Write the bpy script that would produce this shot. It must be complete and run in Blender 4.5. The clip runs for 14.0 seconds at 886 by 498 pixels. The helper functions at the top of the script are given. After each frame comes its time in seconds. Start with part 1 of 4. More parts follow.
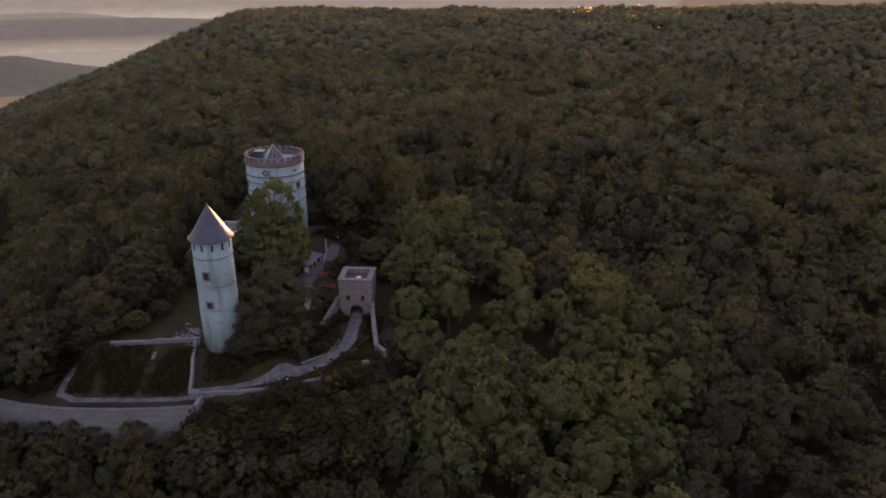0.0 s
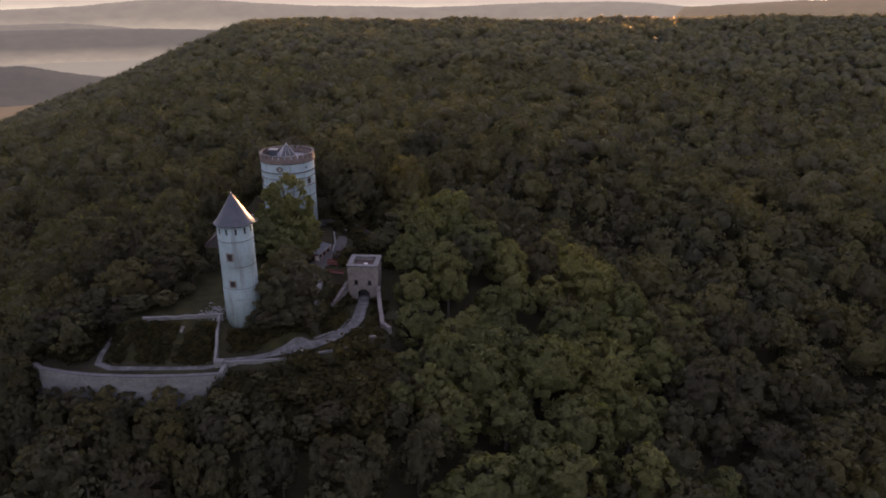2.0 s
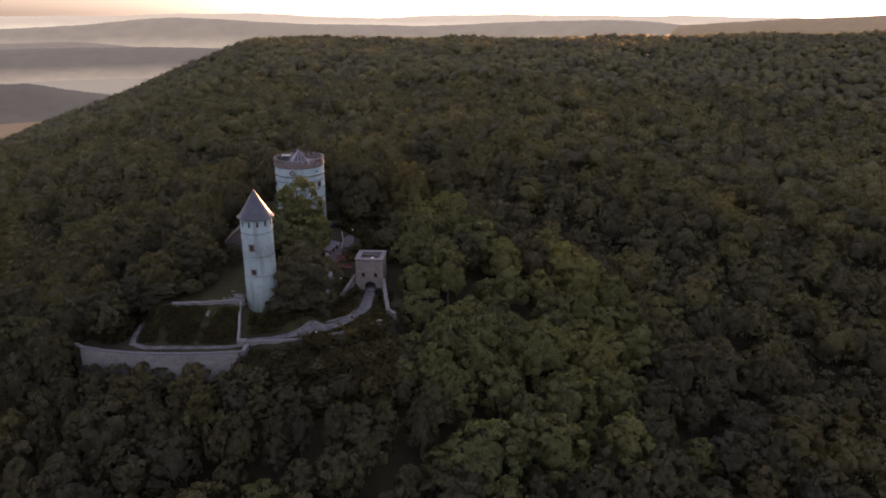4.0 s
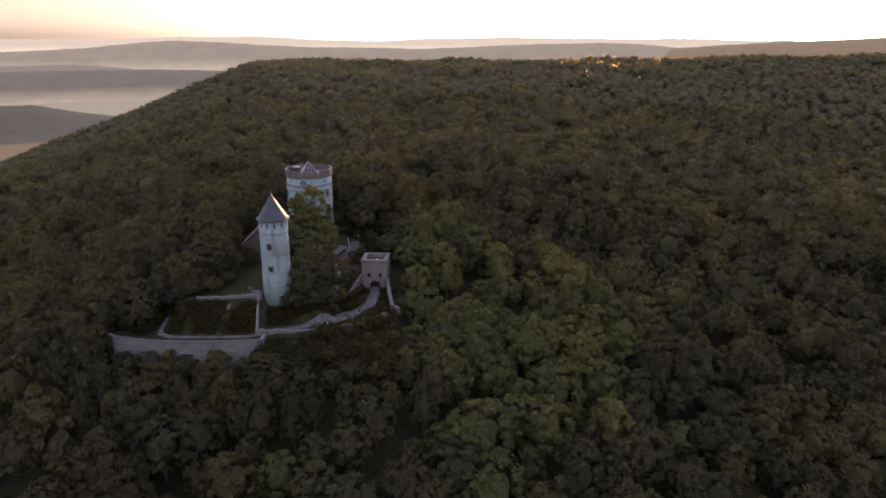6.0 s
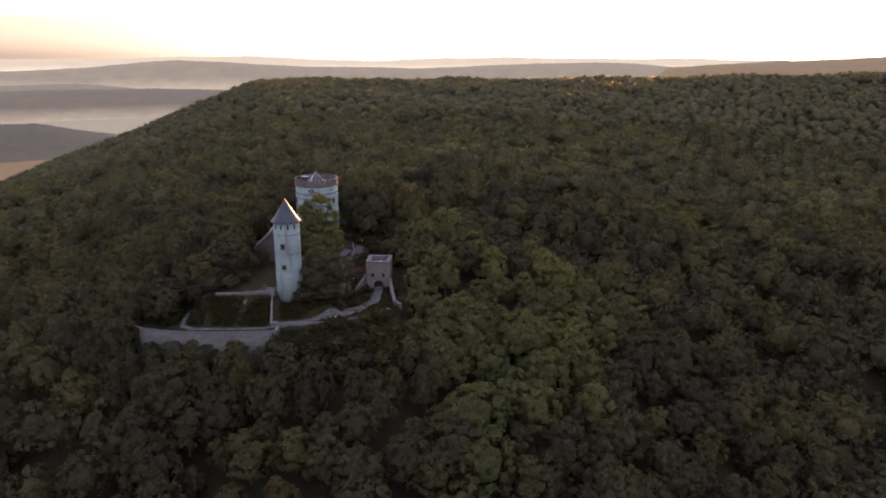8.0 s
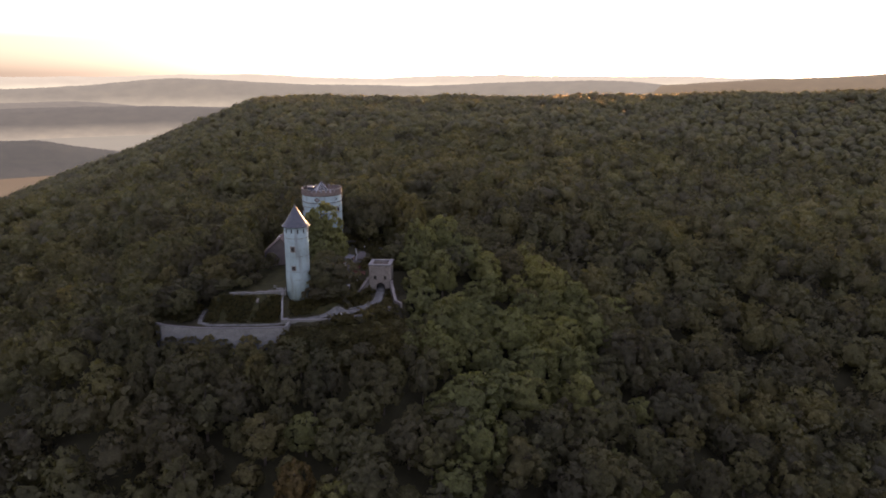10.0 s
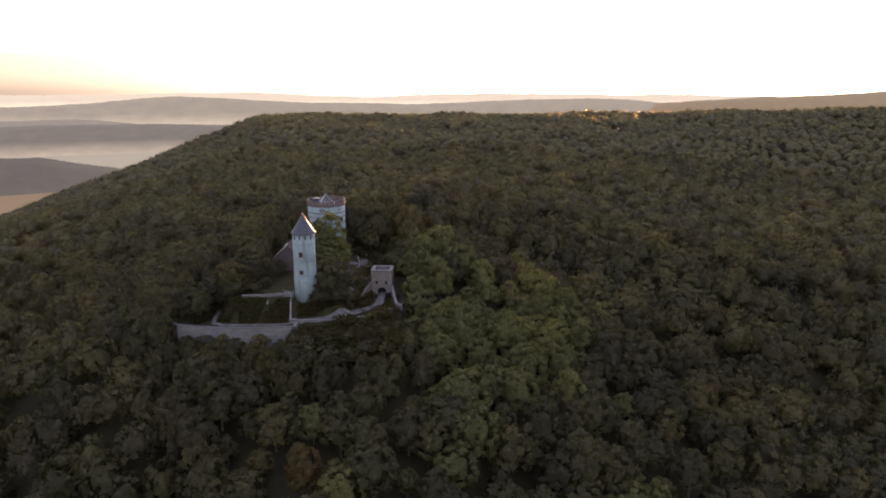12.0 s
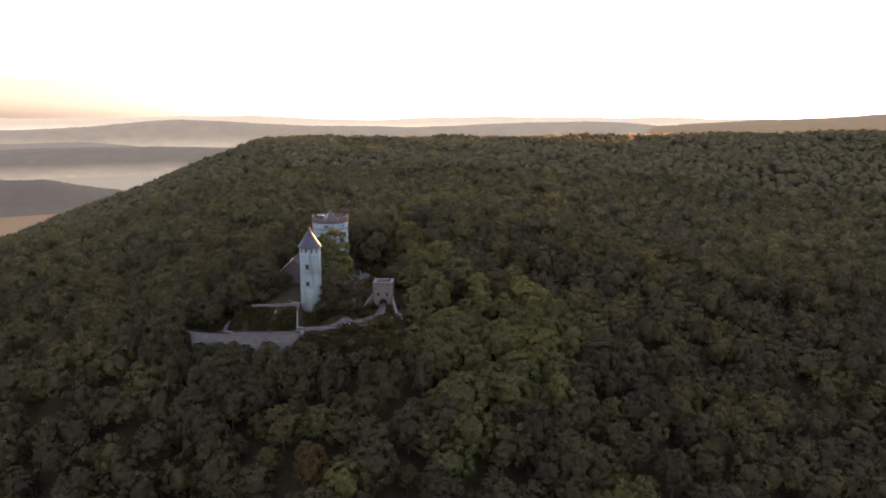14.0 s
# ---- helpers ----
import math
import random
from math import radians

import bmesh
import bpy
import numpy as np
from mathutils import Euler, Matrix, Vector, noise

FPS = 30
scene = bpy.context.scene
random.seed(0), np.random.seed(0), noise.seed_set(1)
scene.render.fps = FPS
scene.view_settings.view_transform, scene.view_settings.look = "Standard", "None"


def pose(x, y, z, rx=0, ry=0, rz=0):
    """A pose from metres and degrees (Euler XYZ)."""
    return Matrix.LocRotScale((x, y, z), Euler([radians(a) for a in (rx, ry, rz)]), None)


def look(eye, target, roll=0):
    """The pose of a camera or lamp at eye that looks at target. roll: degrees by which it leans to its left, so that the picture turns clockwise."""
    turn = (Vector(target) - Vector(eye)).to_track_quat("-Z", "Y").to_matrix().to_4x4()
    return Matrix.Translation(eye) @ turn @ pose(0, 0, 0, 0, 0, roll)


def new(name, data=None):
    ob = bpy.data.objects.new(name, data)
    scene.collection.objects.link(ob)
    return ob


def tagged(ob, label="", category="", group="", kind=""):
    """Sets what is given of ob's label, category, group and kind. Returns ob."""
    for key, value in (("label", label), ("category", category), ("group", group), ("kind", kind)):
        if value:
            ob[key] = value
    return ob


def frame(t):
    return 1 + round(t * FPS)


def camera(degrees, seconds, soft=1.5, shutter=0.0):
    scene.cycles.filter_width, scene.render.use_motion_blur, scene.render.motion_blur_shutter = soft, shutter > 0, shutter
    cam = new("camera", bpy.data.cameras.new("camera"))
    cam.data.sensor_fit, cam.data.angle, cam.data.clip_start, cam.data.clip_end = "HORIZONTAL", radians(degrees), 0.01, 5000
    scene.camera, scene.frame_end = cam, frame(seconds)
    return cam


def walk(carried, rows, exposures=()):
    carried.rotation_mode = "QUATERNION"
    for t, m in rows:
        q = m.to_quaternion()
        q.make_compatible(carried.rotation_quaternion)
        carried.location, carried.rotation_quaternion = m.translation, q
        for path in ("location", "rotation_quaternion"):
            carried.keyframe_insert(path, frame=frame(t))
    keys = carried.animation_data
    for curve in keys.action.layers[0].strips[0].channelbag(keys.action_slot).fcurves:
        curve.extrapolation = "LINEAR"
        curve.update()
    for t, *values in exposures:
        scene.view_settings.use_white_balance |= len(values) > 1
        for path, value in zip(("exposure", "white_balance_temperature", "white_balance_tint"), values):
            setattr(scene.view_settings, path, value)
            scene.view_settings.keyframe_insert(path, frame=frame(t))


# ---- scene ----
cam = camera(66.0, 14.0, soft=1.8)
PATH = [
    (0, (0.051, 1.207, 55.208), -21.37, 1.01, 0.1),
    (0.5, (0.121, -2.06, 55.223), -21.14, 1.04, 0.1),
    (1, (0.239, -5.643, 55.245), -20.94, 1.07, 0.1),
    (1.5, (0.391, -9.45, 55.266), -20.73, 1.08, 0.1),
    (2, (0.528, -13.385, 55.298), -20.52, 1.11, 0.1),
    (2.5, (0.61, -17.345, 55.335), -20.26, 1.1, 0.05),
    (3, (0.64, -21.536, 55.366), -19.92, 1.09, 0.05),
    (5.5, (0.66, -42.771, 55.508), -17.79, 0.89, 0.03),
    (6, (0.67, -46.996, 55.512), -17.36, 0.86, 0.03),
    (6.5, (0.70, -51.124, 55.501), -16.97, 0.83, 0.03),
    (7, (0.76, -55.329, 55.482), -16.58, 0.80, 0.02),
    (7.5, (0.82, -59.519, 55.474), -16.20, 0.75, 0.02),
    (8, (0.86, -63.678, 55.48), -15.84, 0.71, 0.02),
    (10.5, (0.91, -83.521, 55.635), -14.09, 0.41, 0.02),
    (11, (0.97, -87.489, 55.667), -13.74, 0.37, 0.0),
    (11.5, (1.114, -91.389, 55.695), -13.37, 0.35, 0.0),
    (12, (1.32, -95.184, 55.726), -12.99, 0.32, 0.0),
    (12.5, (1.51, -98.842, 55.738), -12.60, 0.30, -0.02),
    (13, (1.67, -102.411, 55.737), -12.18, 0.29, -0.03),
    (13.5, (1.82, -105.94, 55.719), -11.72, 0.28, -0.03),
    (14, (1.986, -109.493, 55.7), -11.13, 0.28, 0.0),
]
walk(cam, [(t, pose(*eye, 90 + tilt, 0, yaw) @ pose(0, 0, 0, 0, 0, roll)) for t, eye, tilt, yaw, roll in PATH],
     exposures=[(0, 2.3, 6150, 40), (7, 2.5, 6150, 38), (14, 2.7, 6200, 35)])

# ---- light ----
SUN_RIGHT, SUN_UP = 13.0, 1.1     # degrees right of the way north, degrees above the level
SUN_POWER, SKY_POWER = 2.4, 0.15
world = bpy.data.worlds.new("sky")
scene.world = world
world.use_nodes = True
wn = world.node_tree
sky = wn.nodes.new("ShaderNodeTexSky")
sky.sky_type, sky.sun_disc = "NISHITA", False
sky.sun_elevation, sky.sun_rotation = radians(SUN_UP), radians(SUN_RIGHT)
sky.altitude, sky.air_density, sky.dust_density, sky.ozone_density = 300, 1.0, 0.9, 1.0
pale = wn.nodes.new("ShaderNodeHueSaturation")      # thin morning haze takes colour out of the sky
pale.inputs["Hue"].default_value, pale.inputs["Saturation"].default_value = 0.54, 0.66
wn.links.new(sky.outputs[0], pale.inputs["Color"])
# a low bank of stratus lies along the horizon
way = wn.nodes.new("ShaderNodeSeparateXYZ")
gen = wn.nodes.new("ShaderNodeTexCoord")
wn.links.new(gen.outputs["Generated"], way.inputs[0])
stretch_ = wn.nodes.new("ShaderNodeMapping")
stretch_.inputs["Scale"].default_value = (3, 3, 60)
wn.links.new(gen.outputs["Generated"], stretch_.inputs[0])
wisp = wn.nodes.new("ShaderNodeTexNoise")
wisp.inputs["Scale"].default_value, wisp.inputs["Detail"].default_value = 1.0, 5
wn.links.new(stretch_.outputs[0], wisp.inputs["Vector"])
height = wn.nodes.new("ShaderNodeMath")
height.operation = "MULTIPLY_ADD"
height.inputs[1].default_value = -0.035
wn.links.new(wisp.outputs["Fac"], height.inputs[0])
wn.links.new(way.outputs[2], height.inputs[2])
bank = wn.nodes.new("ShaderNodeMapRange")
bank.interpolation_type = "SMOOTHSTEP"
for i, v in ((1, 0.020), (2, 0.052), (3, 0.76), (4, 0.0)):
    bank.inputs[i].default_value = v
wn.links.new(height.outputs[0], bank.inputs[0])
grey = wn.nodes.new("ShaderNodeRGBToBW")
wn.links.new(pale.outputs[0], grey.inputs[0])
tone = wn.nodes.new("ShaderNodeMix")
tone.data_type, tone.blend_type = "RGBA", "MULTIPLY"
tone.inputs[0].default_value = 1.0
wn.links.new(grey.outputs[0], tone.inputs[6])
tone.inputs[7].default_value = (0.36, 0.325, 0.245, 1)
cloud = wn.nodes.new("ShaderNodeMix")
cloud.data_type = "RGBA"
wn.links.new(bank.outputs[0], cloud.inputs[0])
wn.links.new(pale.outputs[0], cloud.inputs[6])
wn.links.new(tone.outputs[2], cloud.inputs[7])
# hazy air shines round the low sun, and the stratus thins out there
to_sun = Vector((math.sin(radians(SUN_RIGHT)) * math.cos(radians(SUN_UP)), math.cos(radians(SUN_RIGHT)) * math.cos(radians(SUN_UP)), math.sin(radians(SUN_UP))))
near_sun = wn.nodes.new("ShaderNodeVectorMath")
near_sun.operation = "DOT_PRODUCT"
wn.links.new(gen.outputs["Generated"], near_sun.inputs[0])
near_sun.inputs[1].default_value = to_sun
above = wn.nodes.new("ShaderNodeMath")
above.operation = "MAXIMUM"
wn.links.new(near_sun.outputs["Value"], above.inputs[0])
above.inputs[1].default_value = 0.0
glow = cloud.outputs[2]
for power, amount, blue in ((90, 26.0, 0.14), (16, 5.0, 0.36)):
    lobe = wn.nodes.new("ShaderNodeMath")
    lobe.operation = "POWER"
    wn.links.new(above.outputs[0], lobe.inputs[0])
    lobe.inputs[1].default_value = power
    shine = wn.nodes.new("ShaderNodeMix")
    shine.data_type, shine.blend_type = "RGBA", "ADD"
    wn.links.new(lobe.outputs[0], shine.inputs[0])
    wn.links.new(glow, shine.inputs[6])
    shine.inputs[7].default_value = (1.0 * amount, (0.64 + 0.4 * blue) * amount, blue * amount, 1)
    glow = shine.outputs[2]
# thin high cloud, unseen and added to light treetops, brightening steadily towards the zenith
veil = wn.nodes.new("ShaderNodeMapRange")
veil.interpolation_type = "SMOOTHSTEP"
for i, v in ((1, 0.16), (2, 0.9), (3, 0.0), (4, 1.0)):
    veil.inputs[i].default_value = v
wn.links.new(way.outputs[2], veil.inputs[0])
lit = wn.nodes.new("ShaderNodeMix")
lit.data_type, lit.blend_type = "RGBA", "ADD"
wn.links.new(veil.outputs[0], lit.inputs[0])
wn.links.new(glow, lit.inputs[6])
lit.inputs[7].default_value = (0.80, 0.80, 0.80, 1)
wn.links.new(lit.outputs[2], wn.nodes["Background"].inputs[0])
wn.nodes["Background"].inputs[1].default_value = SKY_POWER
sun = new("sun", bpy.data.lights.new("sun", "SUN"))
sun.data.energy, sun.data.angle, sun.data.color = SUN_POWER, radians(0.6), (1.0, 0.56, 0.22)
sun.matrix_world = look(to_sun * 100, (0, 0, 0))

# ---- materials ----


def material(name, rough=0.9, metal=0.0):
    m = bpy.data.materials.new(name)
    m.use_nodes = True
    b = m.node_tree.nodes["Principled BSDF"]
    b.inputs["Roughness"].default_value, b.inputs["Metallic"].default_value = rough, metal
    b.inputs["Specular IOR Level"].default_value = 0.5 if rough < 0.95 else 0.12
    return m, m.node_tree.nodes, m.node_tree.links, b


def rgb(c):
    return (*c, 1.0)


def place_coord(nodes, links, scale=(1, 1, 1), world_space=False):
    mp = nodes.new("ShaderNodeMapping")
    mp.inputs["Scale"].default_value = scale
    if world_space:
        links.new(nodes.new("ShaderNodeNewGeometry").outputs["Position"], mp.inputs["Vector"])
    else:
        links.new(nodes.new("ShaderNodeTexCoord").outputs["Object"], mp.inputs["Vector"])
    return mp.outputs[0]


def noise_tex(nodes, links, vec, scale, detail=6, rough=0.6):
    n = nodes.new("ShaderNodeTexNoise")
    n.inputs["Scale"].default_value, n.inputs["Detail"].default_value, n.inputs["Roughness"].default_value = scale, detail, rough
    links.new(vec, n.inputs["Vector"])
    return n.outputs["Fac"]


def ramp(nodes, links, fac, stops):
    r = nodes.new("ShaderNodeValToRGB")
    e = r.color_ramp.elements
    while len(e) < len(stops):
        e.new(0.5)
    for k, (p, c) in zip(e, stops):
        k.position, k.color = p, rgb(c)
    links.new(fac, r.inputs[0])
    return r.outputs[0]


def mixed(nodes, links, fac, a, b, kind="MIX"):
    m = nodes.new("ShaderNodeMix")
    m.data_type, m.blend_type = "RGBA", kind
    for v, i in ((fac, 0), (a, 6), (b, 7)):
        if isinstance(v, (int, float)):
            m.inputs[i].default_value = v
        elif isinstance(v, tuple):
            m.inputs[i].default_value = rgb(v)
        else:
            links.new(v, m.inputs[i])
    return m.outputs[2]


def bumped(nodes, links, b, height, strength, dist=0.05):
    k = nodes.new("ShaderNodeBump")
    k.inputs["Strength"].default_value, k.inputs["Distance"].default_value = strength, dist
    links.new(height, k.inputs["Height"])
    links.new(k.outputs[0], b.inputs["Normal"])


def surface(name, stops, scale, rough=0.9, bump=0.4, fine=6.0, bump_dist=0.05, stretch=(1, 1, 1), dirt=None, world_space=False):
    """A two-scale mottled surface: a ramp over coarse noise, darkened a little by fine grain, with dirt in patches."""
    m, n, l, b = material(name, rough)
    v = place_coord(n, l, stretch, world_space)
    big, small = noise_tex(n, l, v, scale, 5), noise_tex(n, l, v, scale * fine, 8, 0.7)
    c = ramp(n, l, big, stops)
    g = ramp(n, l, small, [(0.3, (0.72, 0.72, 0.72)), (0.7, (1.12, 1.12, 1.12))])
    c = mixed(n, l, 0.8, c, g, "MULTIPLY")
    if dirt:
        streak = place_coord(n, l, (1, 1, 0.12), world_space)
        f = ramp(n, l, noise_tex(n, l, streak, dirt[0], 6), [(0.5, (0, 0, 0)), (0.72, (1, 1, 1))])
        k = n.new("ShaderNodeMath")
        k.operation = "MULTIPLY"
        l.new(f, k.inputs[0])
        k.inputs[1].default_value = dirt[2]
        c = mixed(n, l, k.outputs[0], c, dirt[1])
    l.new(c, b.inputs["Base Color"])
    bumped(n, l, b, small, bump, bump_dist)
    return m


def masonry(name, stops, size, mortar, rough=0.95):
    """Rubble stones of about the given size with recessed joints."""
    m, n, l, b = material(name, rough)
    v = place_coord(n, l, (1, 1, 1.5))
    vor = n.new("ShaderNodeTexVoronoi")
    vor.inputs["Scale"].default_value = 1 / size
    l.new(v, vor.inputs["Vector"])
    edge = n.new("ShaderNodeTexVoronoi")
    edge.feature = "DISTANCE_TO_EDGE"
    edge.inputs["Scale"].default_value = 1 / size
    l.new(v, edge.inputs["Vector"])
    sep = n.new("ShaderNodeSeparateColor")
    l.new(vor.outputs["Color"], sep.inputs[0])
    c = ramp(n, l, sep.outputs[0], stops)
    blot = ramp(n, l, noise_tex(n, l, v, 0.35, 5), [(0.3, (0.6, 0.58, 0.54)), (0.7, (1.15, 1.13, 1.1))])
    c = mixed(n, l, 0.85, c, blot, "MULTIPLY")
    joint = ramp(n, l, edge.outputs["Distance"], [(0.02, (1, 1, 1)), (0.09, (0, 0, 0))])
    c = mixed(n, l, joint, c, mortar)
    l.new(c, b.inputs["Base Color"])
    h = ramp(n, l, edge.outputs["Distance"], [(0.0, (0, 0, 0)), (0.15, (1, 1, 1))])
    bumped(n, l, b, h, 0.4, 0.03)
    return m


def foliage(name, stops, clear=0.42, by_island=False):
    """Leaves: green that differs from tree to tree, let through by low light."""
    m, n, l, b = material(name, 0.8)
    b.inputs["Specular IOR Level"].default_value = 0.1
    if by_island:
        tint = n.new("ShaderNodeAttribute")      # one number for each plant of a joined stand
        tint.attribute_name = "tint"
        r = tint.outputs["Fac"]
    else:
        r = n.new("ShaderNodeObjectInfo").outputs["Random"]
    c = ramp(n, l, r, stops)
    v = place_coord(n, l, (1, 1, 1), True)
    clump, grain = noise_tex(n, l, v, 0.75, 3), noise_tex(n, l, v, 2.1, 5, 0.8)
    c = mixed(n, l, 0.75, c, ramp(n, l, clump, [(0.3, (0.62, 0.62, 0.62)), (0.7, (1.35, 1.3, 1.2))]), "MULTIPLY")
    c = mixed(n, l, 0.6, c, ramp(n, l, grain, [(0.34, (0.42, 0.42, 0.44)), (0.5, (0.95, 0.95, 0.95)), (0.68, (1.7, 1.65, 1.5))]), "MULTIPLY")
    c = mixed(n, l, 0.7, c, ramp(n, l, noise_tex(n, l, v, 0.035, 3), [(0.35, (0.8, 0.85, 0.9)), (0.65, (1.2, 1.15, 0.95))]), "MULTIPLY")
    bumped(n, l, b, grain, 1.0, 1.0)
    l.new(c, b.inputs["Base Color"])
    t = n.new("ShaderNodeBsdfTranslucent")
    l.new(mixed(n, l, 1.0, c, (1.22, 1.18, 0.66), "MULTIPLY"), t.inputs["Color"])
    g = n.new("ShaderNodeBsdfRefraction")       # light that goes on forwards through thin sprays
    g.inputs["Roughness"].default_value, g.inputs["IOR"].default_value = 0.72, 1.03
    g.inputs["Color"].default_value = rgb((0.74, 0.55, 0.26))
    both = n.new("ShaderNodeMixShader")
    both.inputs[0].default_value = 0.15
    l.new(t.outputs[0], both.inputs[1])
    l.new(g.outputs[0], both.inputs[2])
    mx = n.new("ShaderNodeMixShader")
    mx.inputs[0].default_value = clear
    l.new(b.outputs[0], mx.inputs[1])
    l.new(both.outputs[0], mx.inputs[2])
    l.new(mx.outputs[0], n["Material Output"].inputs["Surface"])
    return m


GREENS = [(0.0, (0.122, 0.122, 0.098)), (0.4, (0.142, 0.146, 0.102)), (0.8, (0.164, 0.172, 0.104)), (1.0, (0.190, 0.182, 0.104))]
# yellower green of some trees, raised further to carry the brighter light on them
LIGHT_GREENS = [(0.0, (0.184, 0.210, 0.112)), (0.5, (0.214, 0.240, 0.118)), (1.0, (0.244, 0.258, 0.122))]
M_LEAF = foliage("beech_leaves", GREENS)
M_BRIGHT_LEAF = foliage("bright_leaves", LIGHT_GREENS)
M_RUST = foliage("rusty_leaves", [(0.0, (0.175, 0.142, 0.078)), (1.0, (0.19, 0.155, 0.082))])
M_WOODS = foliage("woodland_leaves", GREENS, 0.42, True)
M_SHRUB = foliage("shrub_leaves", [(0.0, (0.06, 0.063, 0.034)), (1.0, (0.105, 0.098, 0.045))], 0.36, True)
M_BARK = surface("bark", [(0.3, (0.09, 0.075, 0.06)), (0.7, (0.17, 0.15, 0.125))], 1.2, 0.95, 0.6, 5, stretch=(1, 1, 0.25))
M_GROUND = surface("woodland_floor", [(0.3, (0.022, 0.021, 0.014)), (0.6, (0.036, 0.036, 0.020)), (0.8, (0.048, 0.040, 0.026))], 0.12, 0.98, 0.5, 9, 0.2)
M_LAWN = surface("rough_grass", [(0.3, (0.016, 0.018, 0.009)), (0.55, (0.028, 0.029, 0.012)), (0.8, (0.045, 0.039, 0.019))], 0.4, 0.98, 0.6, 8, 0.1)
M_GRAVEL = surface("gravel", [(0.3, (0.056, 0.061, 0.063)), (0.5, (0.094, 0.101, 0.104)), (0.72, (0.165, 0.175, 0.180))], 0.55, 0.95, 0.4, 14, 0.02)
M_ASPHALT = surface("courtyard_paving", [(0.3, (0.042, 0.041, 0.044)), (0.7, (0.075, 0.072, 0.074))], 0.4, 0.9, 0.3, 10, 0.02)
M_PLASTER = surface("white_lime_plaster", [(0.25, (0.185, 0.262, 0.285)), (0.5, (0.232, 0.322, 0.345)), (0.8, (0.272, 0.366, 0.386))], 0.35, 0.9, 0.25, 7, 0.03,
                    dirt=(0.8, (0.125, 0.145, 0.155), 0.75))
M_JOINT = surface("dark_ledge_stone", [(0.3, (0.07, 0.07, 0.075)), (0.7, (0.14, 0.14, 0.14))], 0.8)
M_SLATE = surface("slate_roofing", [(0.3, (0.046, 0.056, 0.078)), (0.7, (0.070, 0.082, 0.108))], 0.7, 0.45, 0.35, 5, 0.03, dirt=(0.6, (0.10, 0.10, 0.105), 0.25))
M_SLATE.node_tree.nodes["Principled BSDF"].inputs["Specular IOR Level"].default_value = 0.3
M_LEAD = surface("lead_capping", [(0.3, (0.2, 0.2, 0.21)), (0.7, (0.3, 0.3, 0.31))], 1.0, 0.45)
M_WALL = masonry("limestone_rubble", [(0.0, (0.13, 0.14, 0.148)), (0.5, (0.165, 0.177, 0.186)), (1.0, (0.20, 0.213, 0.222))], 0.32, (0.15, 0.16, 0.168))
M_COPING = surface("coping_stone", [(0.3, (0.092, 0.096, 0.104)), (0.7, (0.155, 0.16, 0.17))], 0.6, 0.9, 0.3, 6, 0.03)
M_GATE = masonry("sandstone_rubble", [(0.0, (0.165, 0.155, 0.15)), (0.5, (0.215, 0.205, 0.196)), (1.0, (0.27, 0.26, 0.245))], 0.4, (0.185, 0.178, 0.17))
M_RUIN = masonry("weathered_ruin_stone", [(0.0, (0.10, 0.098, 0.10)), (0.5, (0.14, 0.136, 0.138)), (1.0, (0.19, 0.184, 0.182))], 0.4, (0.115, 0.112, 0.112))
M_BRICK = surface("parapet_brick", [(0.3, (0.115, 0.095, 0.092)), (0.7, (0.185, 0.155, 0.148))], 0.9, 0.92, 0.3, 8, 0.03)
M_PARAPET = surface("dark_coping", [(0.3, (0.070, 0.072, 0.080)), (0.7, (0.115, 0.116, 0.126))], 0.6, 0.9, 0.3, 6, 0.03)
M_DECK = surface("dark_deck_boards", [(0.3, (0.036, 0.024, 0.023)), (0.7, (0.062, 0.042, 0.039))], 0.8, 0.9, 0.3)
M_TILE = surface("red_roof_tile", [(0.3, (0.060, 0.046, 0.044)), (0.7, (0.095, 0.070, 0.066))], 0.8, 0.85, 0.4, 6, 0.04)
M_RENDERED = surface("grey_house_render", [(0.3, (0.078, 0.070, 0.070)), (0.7, (0.12, 0.108, 0.107))], 0.5, 0.9, 0.3, 6, 0.03, dirt=(0.7, (0.09, 0.08, 0.08), 0.5))
M_TRIM = surface("pale_painted_edge", [(0.3, (0.6, 0.6, 0.6)), (0.7, (0.75, 0.75, 0.74))], 0.8, 0.6, 0.1)
M_FLOOR = surface("tower_floor_slabs", [(0.3, (0.17, 0.18, 0.20)), (0.7, (0.26, 0.27, 0.295))], 0.4, 0.7, 0.2)
M_DARK = surface("dark_opening", [(0.3, (0.012, 0.012, 0.013)), (0.7, (0.025, 0.024, 0.024))], 1.0, 0.8, 0.1)
M_SURROUND = surface("sandstone_surround", [(0.3, (0.13, 0.118, 0.112)), (0.7, (0.20, 0.182, 0.172))], 1.2, 0.9, 0.3)
M_RED = surface("red_painted_wood", [(0.3, (0.13, 0.045, 0.04)), (0.7, (0.19, 0.07, 0.06))], 1.5, 0.7, 0.2)
M_ORANGE = surface("orange_render", [(0.3, (0.26, 0.14, 0.09)), (0.7, (0.34, 0.19, 0.13))], 0.9, 0.85, 0.2)
M_METAL = surface("zinc_sheet", [(0.3, (0.17, 0.19, 0.22)), (0.7, (0.26, 0.28, 0.315))], 0.4, 0.38, 0.1)
M_POST = surface("lamp_post_paint", [(0.3, (0.08, 0.08, 0.08)), (0.7, (0.12, 0.12, 0.12))], 1.0, 0.5, 0.1)
M_GLOBE = surface("white_lamp_globe", [(0.3, (0.8, 0.8, 0.79)), (0.7, (0.86, 0.86, 0.85))], 1.0, 0.3, 0.02)
m_glass, _n, _l, _b = material("window_glass", 0.08)
_b.inputs["Base Color"].default_value = rgb((0.02, 0.025, 0.03))
